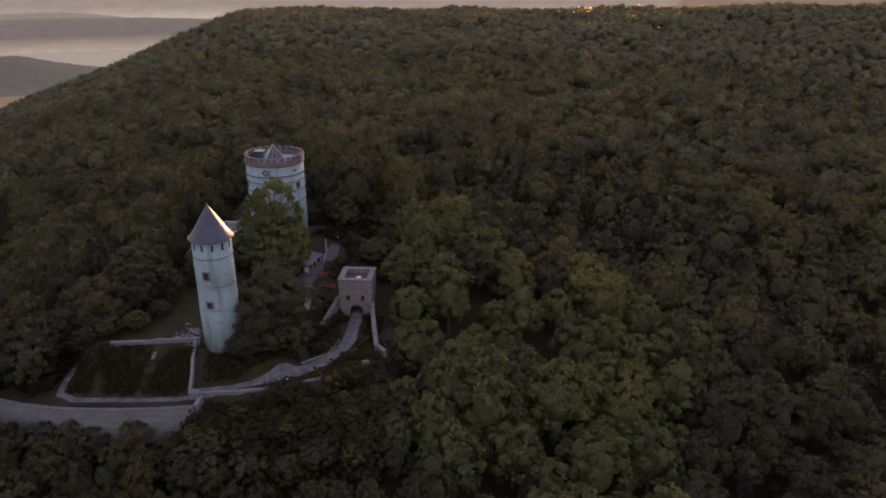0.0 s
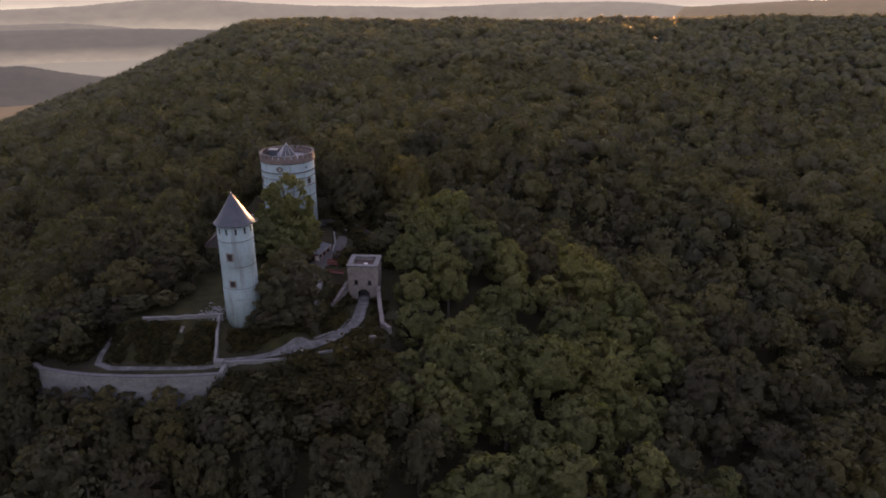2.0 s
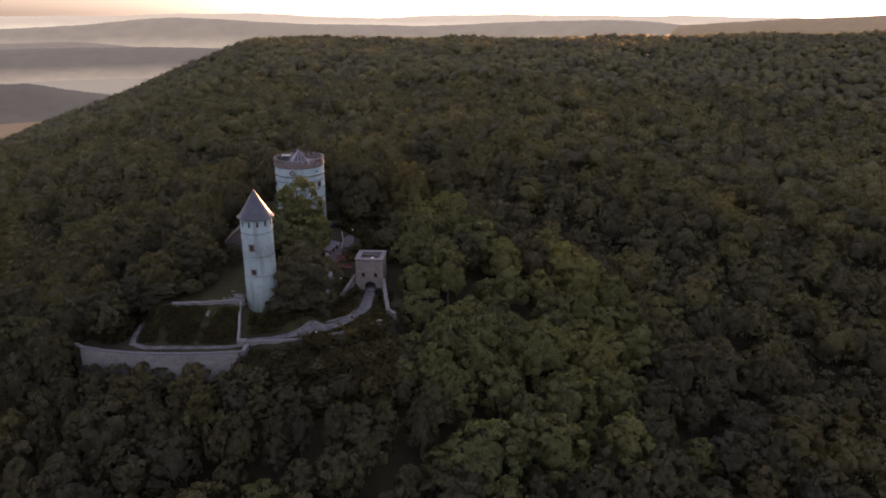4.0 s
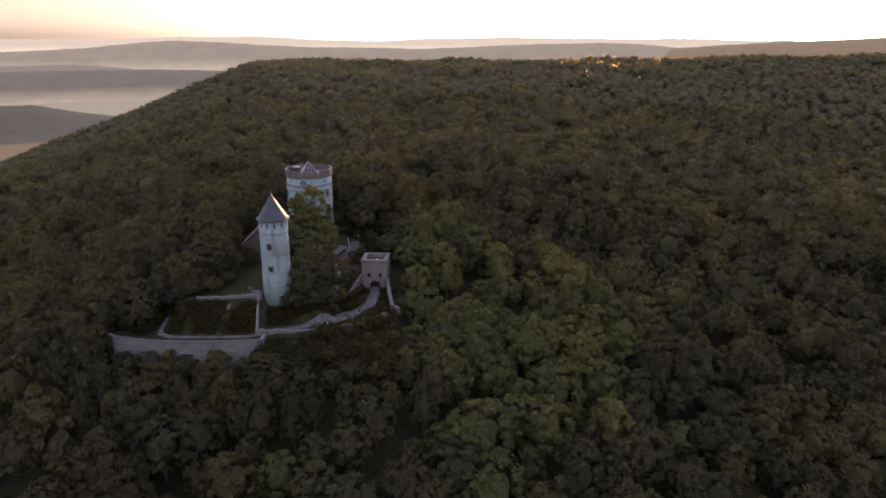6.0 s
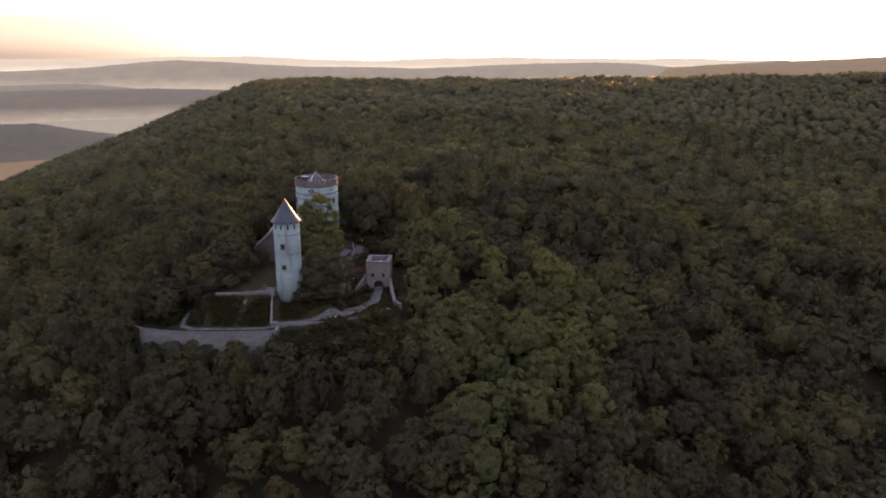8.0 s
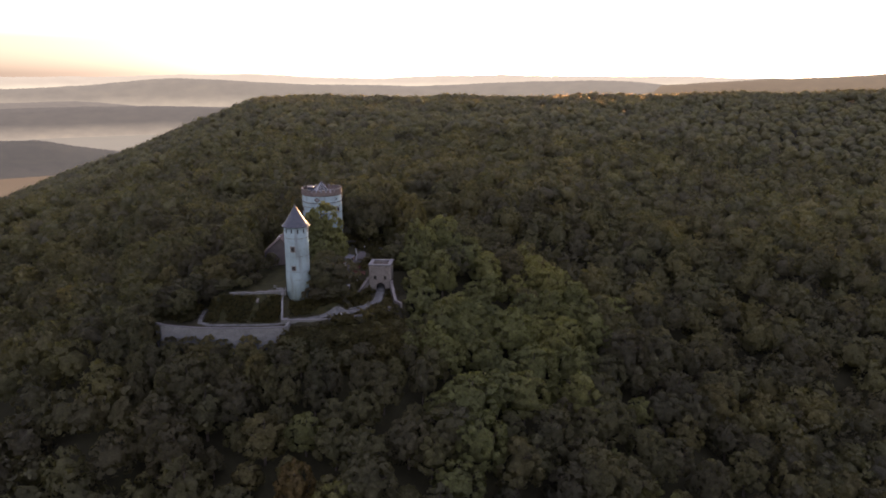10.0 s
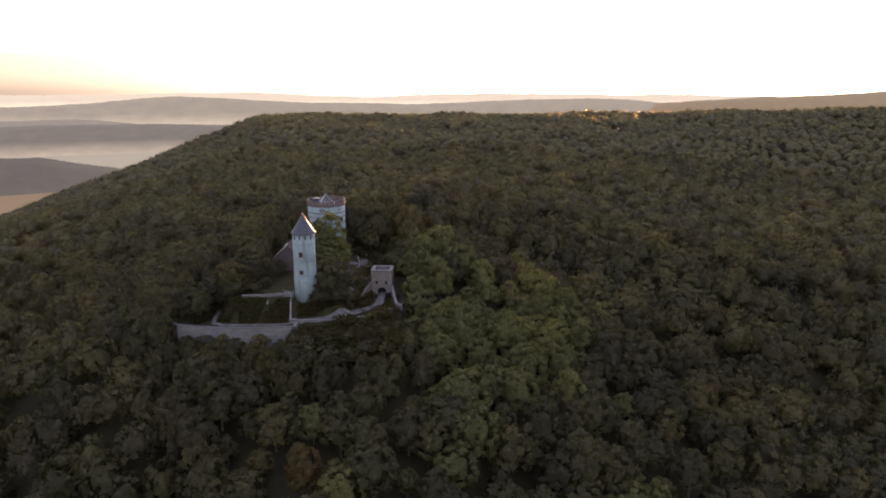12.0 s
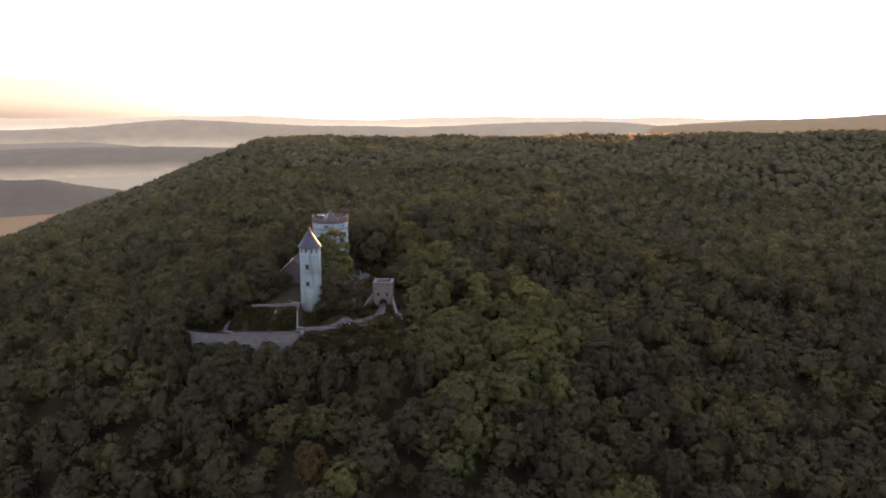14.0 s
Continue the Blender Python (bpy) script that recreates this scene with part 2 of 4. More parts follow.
_b.inputs["Specular IOR Level"].default_value = 0.7
M_GLASS = m_glass

# ---- mesh helpers ----


def thing(name, x=0.0, y=0.0, z=0.0, turn=0.0, **tags):
    ob = new(name)
    ob.empty_display_size = 0.5
    ob.matrix_world = pose(x, y, z, 0, 0, turn)
    return tagged(ob, **tags)


def part(name, bm, mat, parent=None, label="", smooth=False, at=None):
    me = bpy.data.meshes.new(name)
    bm.normal_update()
    if smooth:
        for f in bm.faces:
            f.smooth = True
    bm.to_mesh(me)
    bm.free()
    me.materials.append(mat)
    ob = new(name, me)
    if parent:
        ob.parent = parent
    if at is not None:
        ob.matrix_basis = at
    return tagged(ob, label=label)


def box(bm, x0, y0, z0, x1, y1, z1, m=Matrix.Identity(4)):
    v = [bm.verts.new(m @ Vector((x, y, z))) for z in (z0, z1) for y in (y0, y1) for x in (x0, x1)]
    for q in ((0, 2, 3, 1), (4, 5, 7, 6), (0, 1, 5, 4), (2, 6, 7, 3), (0, 4, 6, 2), (1, 3, 7, 5)):
        bm.faces.new([v[i] for i in q])
    return bm


def solid_box(x0, y0, z0, x1, y1, z1, bevel=0.0):
    bm = box(bmesh.new(), x0, y0, z0, x1, y1, z1)
    if bevel:
        bmesh.ops.bevel(bm, geom=list(bm.edges), offset=bevel, segments=2, affect="EDGES", profile=0.6)
    return bm


def lathe(profile, n=64, a0=0.0, a1=360.0, wobble=0.0):
    """Turn a closed or open list of (radius, z) round the z axis; a radius of 0 closes it with a fan."""
    bm = bmesh.new()
    full = abs(a1 - a0 - 360) < 1e-6
    rings = []
    for r, z in profile:
        if r < 1e-6:
            rings.append([bm.verts.new((0, 0, z))])
            continue
        ring = []
        for i in range(n if full else n + 1):
            a = radians(a0 + (a1 - a0) * i / n)
            k = r + wobble * noise.noise((math.cos(a) * 3, math.sin(a) * 3, z * 0.35))
            ring.append(bm.verts.new((k * math.cos(a), k * math.sin(a), z)))
        rings.append(ring)
    for p, q in zip(rings, rings[1:]):
        m = max(len(p), len(q))
        for i in range(m if full else m - 1):
            j = (i + 1) % m
            f = [p[i % len(p)], p[j % len(p)], q[j % len(q)], q[i % len(q)]]
            u = []
            for w in f:
                if w not in u:
                    u.append(w)
            if len(u) > 2:
                bm.faces.new(u)
    bmesh.ops.recalc_face_normals(bm, faces=bm.faces)
    return bm


def strip_wall(points, thick, height, foot, lean=0.0, rough=0.0, step=1.0):
    """A wall along points (x, y, z of its top), of that thickness, from its top down by height, and a foot below that."""
    pts = []
    for a, b in zip(points, points[1:]):
        a, b = Vector(a), Vector(b)
        k = max(1, int((b - a).length / step))
        pts += [a.lerp(b, i / k) for i in range(k)]
    pts.append(Vector(points[-1]))
    bm = bmesh.new()
    rows = []
    for i, p in enumerate(pts):
        d = (pts[min(i + 1, len(pts) - 1)] - pts[max(i - 1, 0)])
        s = Vector((-d.y, d.x, 0)).normalized() * thick / 2
        j = rough * noise.noise(p * 0.9)
        top, low = p + Vector((0, 0, j)), p - Vector((0, 0, height + foot))
        rows.append([bm.verts.new(v) for v in (low + s * (1 + lean), top + s, top - s, low - s * (1 + lean))])
    for p, q in zip(rows, rows[1:]):
        for i in range(3):
            bm.faces.new((p[i], p[i + 1], q[i + 1], q[i]))
    bm.faces.new(rows[0])
    bm.faces.new(rows[-1])
    bmesh.ops.recalc_face_normals(bm, faces=bm.faces)
    return bm


def mesh_of(name, verts, faces_flat, per_face, mat, smooth=True, tints=None, facing=None):
    me = bpy.data.meshes.new(name)
    nf = len(faces_flat) // per_face
    me.vertices.add(len(verts))
    me.vertices.foreach_set("co", np.asarray(verts, np.float32).ravel())
    me.loops.add(len(faces_flat))
    me.loops.foreach_set("vertex_index", np.asarray(faces_flat, np.int32))
    me.polygons.add(nf)
    me.polygons.foreach_set("loop_start", np.arange(nf, dtype=np.int32) * per_face)
    me.polygons.foreach_set("use_smooth", np.full(nf, smooth))
    me.materials.append(mat)
    if tints is not None:
        me.attributes.new("tint", "FLOAT", "POINT").data.foreach_set("value", np.asarray(tints, np.float32))
    me.update(calc_edges=True)
    if facing is not None:
        me.normals_split_custom_set_from_vertices(np.asarray(facing, np.float32))
    return me


# ---- the lie of the land ----
SPINE_Y = [-400, -100, 0, 50, 75, 100, 170, 230, 380, 620, 850, 1100, 1500, 2200]
SPINE_Z = [-150, -100, -62, -36, -22, -12, -4, 3, 8, 19, 24, 23, -20, -150]
RIGHT_Y, RIGHT_K = [0, 100, 130, 150, 175, 200, 260, 400, 600, 850], [0.36, 0.33, 0.28, 0.19, 0.165, 0.15, 0.145, 0.11, 0.04, -0.016]
LEFT_Y, LEFT_X = [0, 215, 380, 800, 1200], [-95, -82, -112, -235, -330]
FLOOR_Z = -172.0


def smooth01(v):
    v = np.clip(v, 0, 1)
    return v * v * (3 - 2 * v)


def canopy(x, y):
    """Height of the woodland's roof."""
    spine = (np.interp(y - 12, SPINE_Y, SPINE_Z) + np.interp(y, SPINE_Y, SPINE_Z) + np.interp(y + 12, SPINE_Y, SPINE_Z)) / 3
    dr = x - (-12 + 0.15 * (y - 100))
    drop = np.interp(y, RIGHT_Y, RIGHT_K) * (np.sqrt(np.maximum(dr, 0) ** 2 + 100) - 10)
    dl = np.interp(y, LEFT_Y, LEFT_X) - x
    fall = np.interp(y, [200, 350, 480, 600, 720, 850], [0.32, 0.25, 0.305, 0.39, 0.42, 0.41]) * (np.sqrt(np.maximum(dl, 0) ** 2 + 144) - 12) - 0.00008 * np.clip(dl, 0, 420) ** 2
    # the castle spur stands up on the right over a hollow that runs in behind it
    def swell(cx, cy, rx, ry, h):
        return h * np.exp(-((x - cx) / rx) ** 2 - ((y - cy) / ry) ** 2)
    lift = swell(6, 160, 17, 17, 6.5) + swell(40, 140, 15, 15, 3.5) - swell(112, 148, 48, 34, 10) - swell(46, 188, 26, 22, 8)
    roll_ = lift + 2.5 * np.sin(x * 0.031 + 1.3) * np.sin(y * 0.027 + 0.4)
    return np.maximum(spine - drop - fall + roll_, FLOOR_Z + 12)


def castle_ground(x, y):
    """The levelled ground of the castle."""
    bank = np.interp(y, [101, 102.2, 104, 105, 111, 112, 130, 170, 215], [-14.5, -14.4, -14.0, -13.5, -8.3, -7.9, -8.0, -9.5, -6])
    end = np.interp(y, [101, 104, 113, 128, 170, 215], [-14.4, -14.0, -13.0, -8.6, -9.5, -6])
    west = end + (bank - end) * smooth01((x + 70.5) / 3.5)
    east = np.interp(y, [103.5, 108.5, 112.5, 118, 130, 150, 170, 215], [-13.4, -13.2, -10.2, -10.2, -10.6, -10.8, -9.8, -6])
    g = west + (east - west) * smooth01((x + 49) / 4)
    path = np.interp(y, [104, 120, 137, 148, 160], [-13.5, -13.8, -15.4, -13.2, -10.8])
    lane = smooth01((x - (-33.5 + 0.0 * y)) / 5) * smooth01((150 - y) / 8)
    return g + (path - g) * lane


def inside_castle(x, y):
    """1 on the castle's ground, 0 in the woods round it."""
    east = np.interp(y, [100, 104, 112, 125, 150, 170, 200], [-42, -30, -20, -12, -14, -26, -32])
    west = np.interp(y, [100, 112, 125, 160, 200], [-82, -80, -68, -66, -64])
    south = np.interp(x, [-84, -82.8, -80.6, -75, -69, -63, -57, -51, -45.3, -44.8, -30, -18, -12], [105.4, 104.4, 102.75, 101.2, 100.4, 100.1, 100.2, 100.6, 101.4, 103.4, 105.4, 111.7, 116])
    edge = smooth01((east - x) / 7 + 1) * smooth01((x - west) / 7 + 1)
    return edge * smooth01((y - south) / 0.9 + 0.9) * smooth01((205 - y) / 12 + 1)


TREE = 13.5


def ground_z(x, y):
    far = canopy(x, y) - TREE
    bank = np.interp(y, [60, 86, 101, 103], [0, 0.0, 0.55, 0.6]) * smooth01((-4 - x) / 10) * smooth01((x + 96) / 10)
    far = far + (-17.5 - far) * bank
    verge = np.interp(y, [82, 94, 99, 114, 122], [0, 0.6, 1, 1, 0]) * smooth01((x + 46) / 2) * smooth01((-9 - x) / 7)
    far = far + (-16.9 - far) * verge
    w = inside_castle(x, y)
    z = far + (castle_ground(x, y) - far) * w
    return z + 0.25 * np.sin(x * 0.7) * np.cos(y * 0.63) * (1 - w)


def gz(x, y):
    return float(ground_z(np.array([float(x)]), np.array([float(y)]))[0])


def spaced(stops):
    out = []
    for (a, da), (b, db) in zip(stops, stops[1:]):
        v = a
        while v < b - 0.5 * da:
            out.append(v)
            v += da
    out.append(stops[-1][0])
    return np.array(out)


gx = spaced([(-4800, 200), (-1000, 50), (-300, 10), (-100, 1.0), (2, 8), (200, 20), (1000, 200), (4800, 200)])
gy = spaced([(-1500, 100), (-200, 20), (40, 6), (95, 0.9), (130, 1.6), (200, 10), (400, 20), (1200, 100), (4900, 100)])
GX, GY = np.meshgrid(gx, gy)
GZ = ground_z(GX, GY)
nx, ny = len(gx), len(gy)
idx = np.arange(nx * ny).reshape(ny, nx)
quads = np.stack([idx[:-1, :-1], idx[:-1, 1:], idx[1:, 1:], idx[1:, :-1]], -1).reshape(-1)
ground = tagged(new("ground", mesh_of("ground", np.stack([GX, GY, GZ], -1).reshape(-1, 3), quads, 4, M_GROUND)),
                "dark woodland floor falling away from the castle spur", "ground", kind="structure")

# ---- draped surfaces: lawn, footpath, lane, courtyard ----


def ribbon(name, line, width, mat, lift, label, category):
    """A band along the ground, following points (x, y) or (x, y, width)."""
    pts = []
    for a, b in zip(line, line[1:]):
        k = max(1, int(math.dist(a[:2], b[:2]) / 0.8))
        pts += [[p + (q - p) * i / k for p, q in zip((*a, width)[:3], (*b, width)[:3])] for i in range(k)]
    pts.append(list((*line[-1], width)[:3]))
    bm, rows = bmesh.new(), []
    for i, (x, y, w) in enumerate(pts):
        p, q = pts[max(i - 1, 0)], pts[min(i + 1, len(pts) - 1)]
        d = Vector((-(q[1] - p[1]), q[0] - p[0])).normalized()
        row = []
        for s in (-0.5, -0.25, 0, 0.25, 0.5):
            wob = w * (1 + 0.10 * noise.noise((x * 0.5, y * 0.5, s * 4)))
            xx, yy = x + d.x * s * wob, y + d.y * s * wob
            row.append(bm.verts.new((xx, yy, gz(xx, yy) + lift - (0.12 if abs(s) == 0.5 else 0))))
        rows.append(row)
    for p, q in zip(rows, rows[1:]):
        for i in range(4):
            bm.faces.new((p[i], p[i + 1], q[i + 1], q[i]))
    bmesh.ops.recalc_face_normals(bm, faces=bm.faces)
    return tagged(part(name, bm, mat, smooth=True), label, category, kind="structure")


def patch(name, x0, x1, y0, y1, mat, lift, label, category, keep):
    bm, grid, step = bmesh.new(), {}, 1.0
    for j in range(int((y1 - y0) / step) + 1):
        for i in range(int((x1 - x0) / step) + 1):
            x, y = x0 + i * step, y0 + j * step
            if keep(x + 0.8 * noise.noise((x * 0.4, y * 0.4, 7)), y):
                grid[i, j] = bm.verts.new((x, y, gz(x, y) + lift))
    for (i, j), v in grid.items():
        q = [grid.get(k) for k in ((i, j), (i + 1, j), (i + 1, j + 1), (i, j + 1))]
        if all(q):
            bm.faces.new(q)
    return tagged(part(name, bm, mat, smooth=True), label, category, kind="structure")


patch("lawn", -70, -26, 104, 150, M_LAWN, 0.05, "rough green lawn and grassy bank inside the castle walls", "lawn",
      lambda x, y: (x < -47 and y > 104.6 and x > -69.5) or (x > -46 and y > 108.5 and x < -31))
ribbon("footpath", [(-71.6, 113.5, 1.1), (-71.4, 108.6, 1.2), (-70.6, 104.6, 1.4), (-67.5, 103.3, 1.2), (-58, 103.4, 1.0), (-46.6, 103.8, 1.0)], 1.5, M_GRAVEL, 0.12,
       "pale gravel footpath along the terrace", "path")
ribbon("lane", [(-45.5, 105.2, 1.2), (-40, 106.2, 1.5), (-33.5, 108.9, 2.2), (-29, 112.4, 2.8), (-25.2, 116.4, 3.0), (-22.6, 120.4, 2.9), (-21.6, 126, 2.8), (-21.7, 132, 2.7), (-21.9, 147, 2.7)],
       3.0, M_GRAVEL, 0.32, "worn gravel lane curving up to the gatehouse", "lane")
ribbon("courtyard", [(-31.5, 128, 2.2), (-32, 134, 3.2), (-34.5, 142, 5), (-35, 150, 6), (-32, 158, 5), (-31.5, 170, 3)], 4, M_ASPHALT, 0.10, "grey paved castle courtyard", "courtyard")

# ---- walls ----
FRONT = [(-82.8, 103.8, -13.6), (-80.6, 102.2, -13.6), (-75, 100.7, -13.65), (-69, 99.9, -13.7), (-63, 99.6, -13.7), (-57, 99.7, -13.7), (-51, 100.1, -13.7), (-45.2, 100.9, -13.7)]
front_wall = thing("retaining_wall", label="pale rubble stone retaining wall holding up the castle terrace", category="retaining wall", kind="structure")
part("wall_body", strip_wall(FRONT, 0.8, 5.5, 4.0, 0.5, 0.05), M_WALL, front_wall)
part("coping", strip_wall([(x, y, z + 0.16) for x, y, z in FRONT], 0.92, 0.16, -0.003, 0, 0.03), M_PARAPET, front_wall, "weathered coping slabs")
part("return_wall", strip_wall([(-44.9, 101.3, -13.6), (-44.6, 103.6, -13.0)], 0.8, 5.5, 3.0, 0.2), M_WALL, front_wall)


def low_wall(name, points, thick, height, label, mat=None, cope=True, foot=1.2, rough=0.12):
    w = thing(name, label=label, category="stone wall", kind="structure")
    part("wall_body", strip_wall(points, thick, height, foot, 0, rough), mat or M_WALL, w)
    if cope:
        part("coping", strip_wall([(x, y, z + 0.1) for x, y, z in points], thick + 0.16, 0.14, 0, 0, rough), M_COPING, w)
    return w


low_wall("lane_wall", [(-45.6, 103.8, -12.7), (-40.3, 104.5, -12.85), (-33.6, 105.9, -13.0), (-28.5, 108.0, -13.15), (-24.5, 110.0, -13.2)], 0.5, 1.2,
         "low rubble parapet along the outer edge of the lane", foot=3)
low_wall("broken_wall", [(-23.0, 110.6, -13.4), (-20.5, 112.4, -13.1), (-17.2, 114.6, -12.4), (-16.4, 115.6, -12.9)], 0.9, 1.5, "broken end of an old rubble wall beside the trees", mat=M_RUIN, cope=False, rough=0.5, foot=3)
low_wall("cross_wall", [(-46.7, 103.8, -12.6), (-47.1, 106.4, -11.0), (-47.7, 109.6, -8.7), (-48.2, 112.8, -7.2)], 0.5, 1.0, "stepped stone wall climbing the grassy bank to the tower", cope=False, rough=0.6)
low_wall("upper_wall", [(-63.6, 111.6, -7.2), (-58, 112.4, -7.2), (-52, 113.2, -7.1), (-47.6, 113.5, -7.1)], 0.5, 0.9, "pale terrace wall at the top of the grassy bank", rough=0.22)
low_wall("short_wall", [(-55.2, 109.6, -9.4), (-55.0, 110.4, -8.7), (-54.9, 111.8, -8.2)], 0.7, 0.7, "stub of broken stone wall on the bank", mat=M_RUIN, cope=False, rough=0.4)
low_wall("gate_wing_wall", [(-18.2, 139.2, -11.4), (-17.4, 133, -11.8), (-16.2, 126, -12.2), (-15.4, 121.6, -12.6), (-13.6, 119.8, -13.0)], 0.9, 2.4, "ruined wing wall running down from the gatehouse", cope=False, mat=M_RUIN, rough=0.4, foot=3)
low_wall("gate_flank_wall", [(-25.8, 139.8, -10.6), (-27.0, 135.5, -12.0), (-28.4, 131, -13.0), (-29.2, 127.5, -13.6)], 0.8, 2.4, "sloping flank wall beside the gatehouse", mat=M_RUIN, cope=False, rough=0.25, foot=3)
low_wall("yard_wall", [(-32.4, 140, -10.0), (-31.8, 134, -10.4), (-31.0, 127.5, -10.8), (-30.6, 124.5, -11.3)], 0.8, 1.6, "retaining wall at the end of the courtyard", foot=3, rough=0.1)
low_wall("lane_kerb", [(-30.4, 114.2, -13.3), (-27.6, 117.2, -13.5), (-25.2, 119.8, -13.7), (-24.2, 122.6, -13.9), (-23.8, 127, -14.4)], 0.6, 0.4, "low rubble kerb on the inner bend of the lane", cope=False, rough=0.25)
low_wall("curtain_wall", [(-40.5, 177.5, -7.2), (-34, 178, -7.6), (-28, 175, -8.2), (-23, 171, -9.0), (-20.5, 166, -9.5)], 0.25, 0.7, "low ring wall behind the courtyard", mat=M_PARAPET, cope=False, foot=3, rough=0.15)
low_wall("garden_wall", [(-34.5, 172, -9.0), (-33, 165, -9.6), (-32.6, 158, -9.9)], 0.4, 0.7, "low garden wall along the courtyard", cope=False, rough=0.15)
pier = thing("wall_pier", -45.7, 103.6, -14.2, label="square stone pier where the terrace walls meet", category="pier")
part("shaft", solid_box(-0.75, -0.7, -1, 0.75, 0.7, 1.75, 0.06), M_WALL, pier)
part("cap", solid_box(-0.85, -0.8, 1.753, 0.85, 0.8, 1.95, 0.05), M_COPING, pier)

# ---- round towers ----


def tower_window(parent, r, azimuth, z, w, h, surround=0.0, bars=False, name="window"):
    """A recessed opening in a round wall; azimuth in degrees from south towards east."""
    at = pose(0, 0, z, 0, 0, azimuth) @ pose(0, -r, 0)
    if surround:
        bm = bmesh.new()
        s = surround
        box(bm, -w / 2 - s, -0.10, -h / 2 - s, -w / 2, 0.3, h / 2 + s)
        box(bm, w / 2, -0.10, -h / 2 - s, w / 2 + s, 0.3, h / 2 + s)
        box(bm, -w / 2, -0.10, h / 2, w / 2, 0.3, h / 2 + s)
        box(bm, -w / 2, -0.14, -h / 2 - s, w / 2, 0.3, -h / 2)
        win = part(name, bm, M_SURROUND, parent, "window with a brown sandstone surround", at=at)
        part("opening", solid_box(-w / 2, 0.0 - 0.02, -h / 2, w / 2, 0.3, h / 2), M_DARK, win)
        if bars:
            bm = box(bmesh.new(), -0.04, -0.06, -h / 2, 0.04, -0.02, h / 2)
            box(bm, -w / 2, -0.055, -0.04, w / 2, -0.025, 0.04)
            part("mullion", bm, M_SURROUND, win)
    else:
        win = part(name, solid_box(-w / 2, -0.03, -h / 2, w / 2, 0.4, h / 2, 0.04), M_DARK, parent, "dark slit opening", at=at)
    return win


def small_tower():
    r, base, eave = 3.5, -10.2, 12.3
    t = thing("slender_tower", -44.12, 116.5, 0, label="tall white plastered round tower with a pointed slate cone roof", category="tower")
    part("shaft", lathe([(r - 0.9, base - 2), (r + 0.10, base - 2), (r + 0.10, -1.3), (r + 0.03, -1.2), (r, 4), (r, eave - 0.1), (r - 0.9, eave - 0.1)], 72, wobble=0.05), M_PLASTER, t, smooth=True)
    for z, a, b in ((8.9, 0, 360), (3.5, -95, 10), (-1.25, 0, 360), (-3.6, -100, -50)):
        part("ledge_line", lathe([(r - 0.05, z - 0.06), (r + 0.11, z - 0.035), (r + 0.11, z + 0.02), (r - 0.05, z + 0.05)], 64, a, b), M_JOINT, t, "thin dark weathered ledge")
    # cone in overlapping slate courses, with a flared foot
    courses, prof = 22, []
    for i in range(courses):
        f0, f1 = i / courses, (i + 1) / courses
        flare = 0.18 * max(0, 1 - f0 * 5) ** 2
        r0, r1 = 3.72 * (1 - f0) + flare, 3.72 * (1 - f1)
        prof += [(r0 + 0.035, eave + 6.0 * f0), (max(r1, 0.03) + 0.005, eave + 6.0 * f1 - 0.004)]
    part("cone_roof", lathe([(3.3, eave + 0.1), (3.85, eave - 0.08)] + prof + [(0, eave + 6.02)], 48, wobble=0.02), M_SLATE, t, "blue-grey slate cone")
    part("finial", lathe([(0.16, eave + 5.75), (0.12, eave + 6.05), (0.05, eave + 6.2), (0.07, eave + 6.28), (0, eave + 6.36)], 12), M_LEAD, t, smooth=True)
    part("gutter", lathe([(3.76, eave - 0.15), (4.0, eave - 0.13), (4.04, eave + 0.02), (3.9, eave + 0.03)], 64), M_SLATE, t, smooth=True)
    for k in range(12):
        tower_window(t, r, 20 + 30 * k, 11.05, 0.42, 1.25, name="slit")
    tower_window(t, r + 0.06, -7, 5.75, 0.95, 1.3, 0.24)
    tower_window(t, r + 0.08, -7, -0.05, 0.95, 1.1, 0.2)
    return t


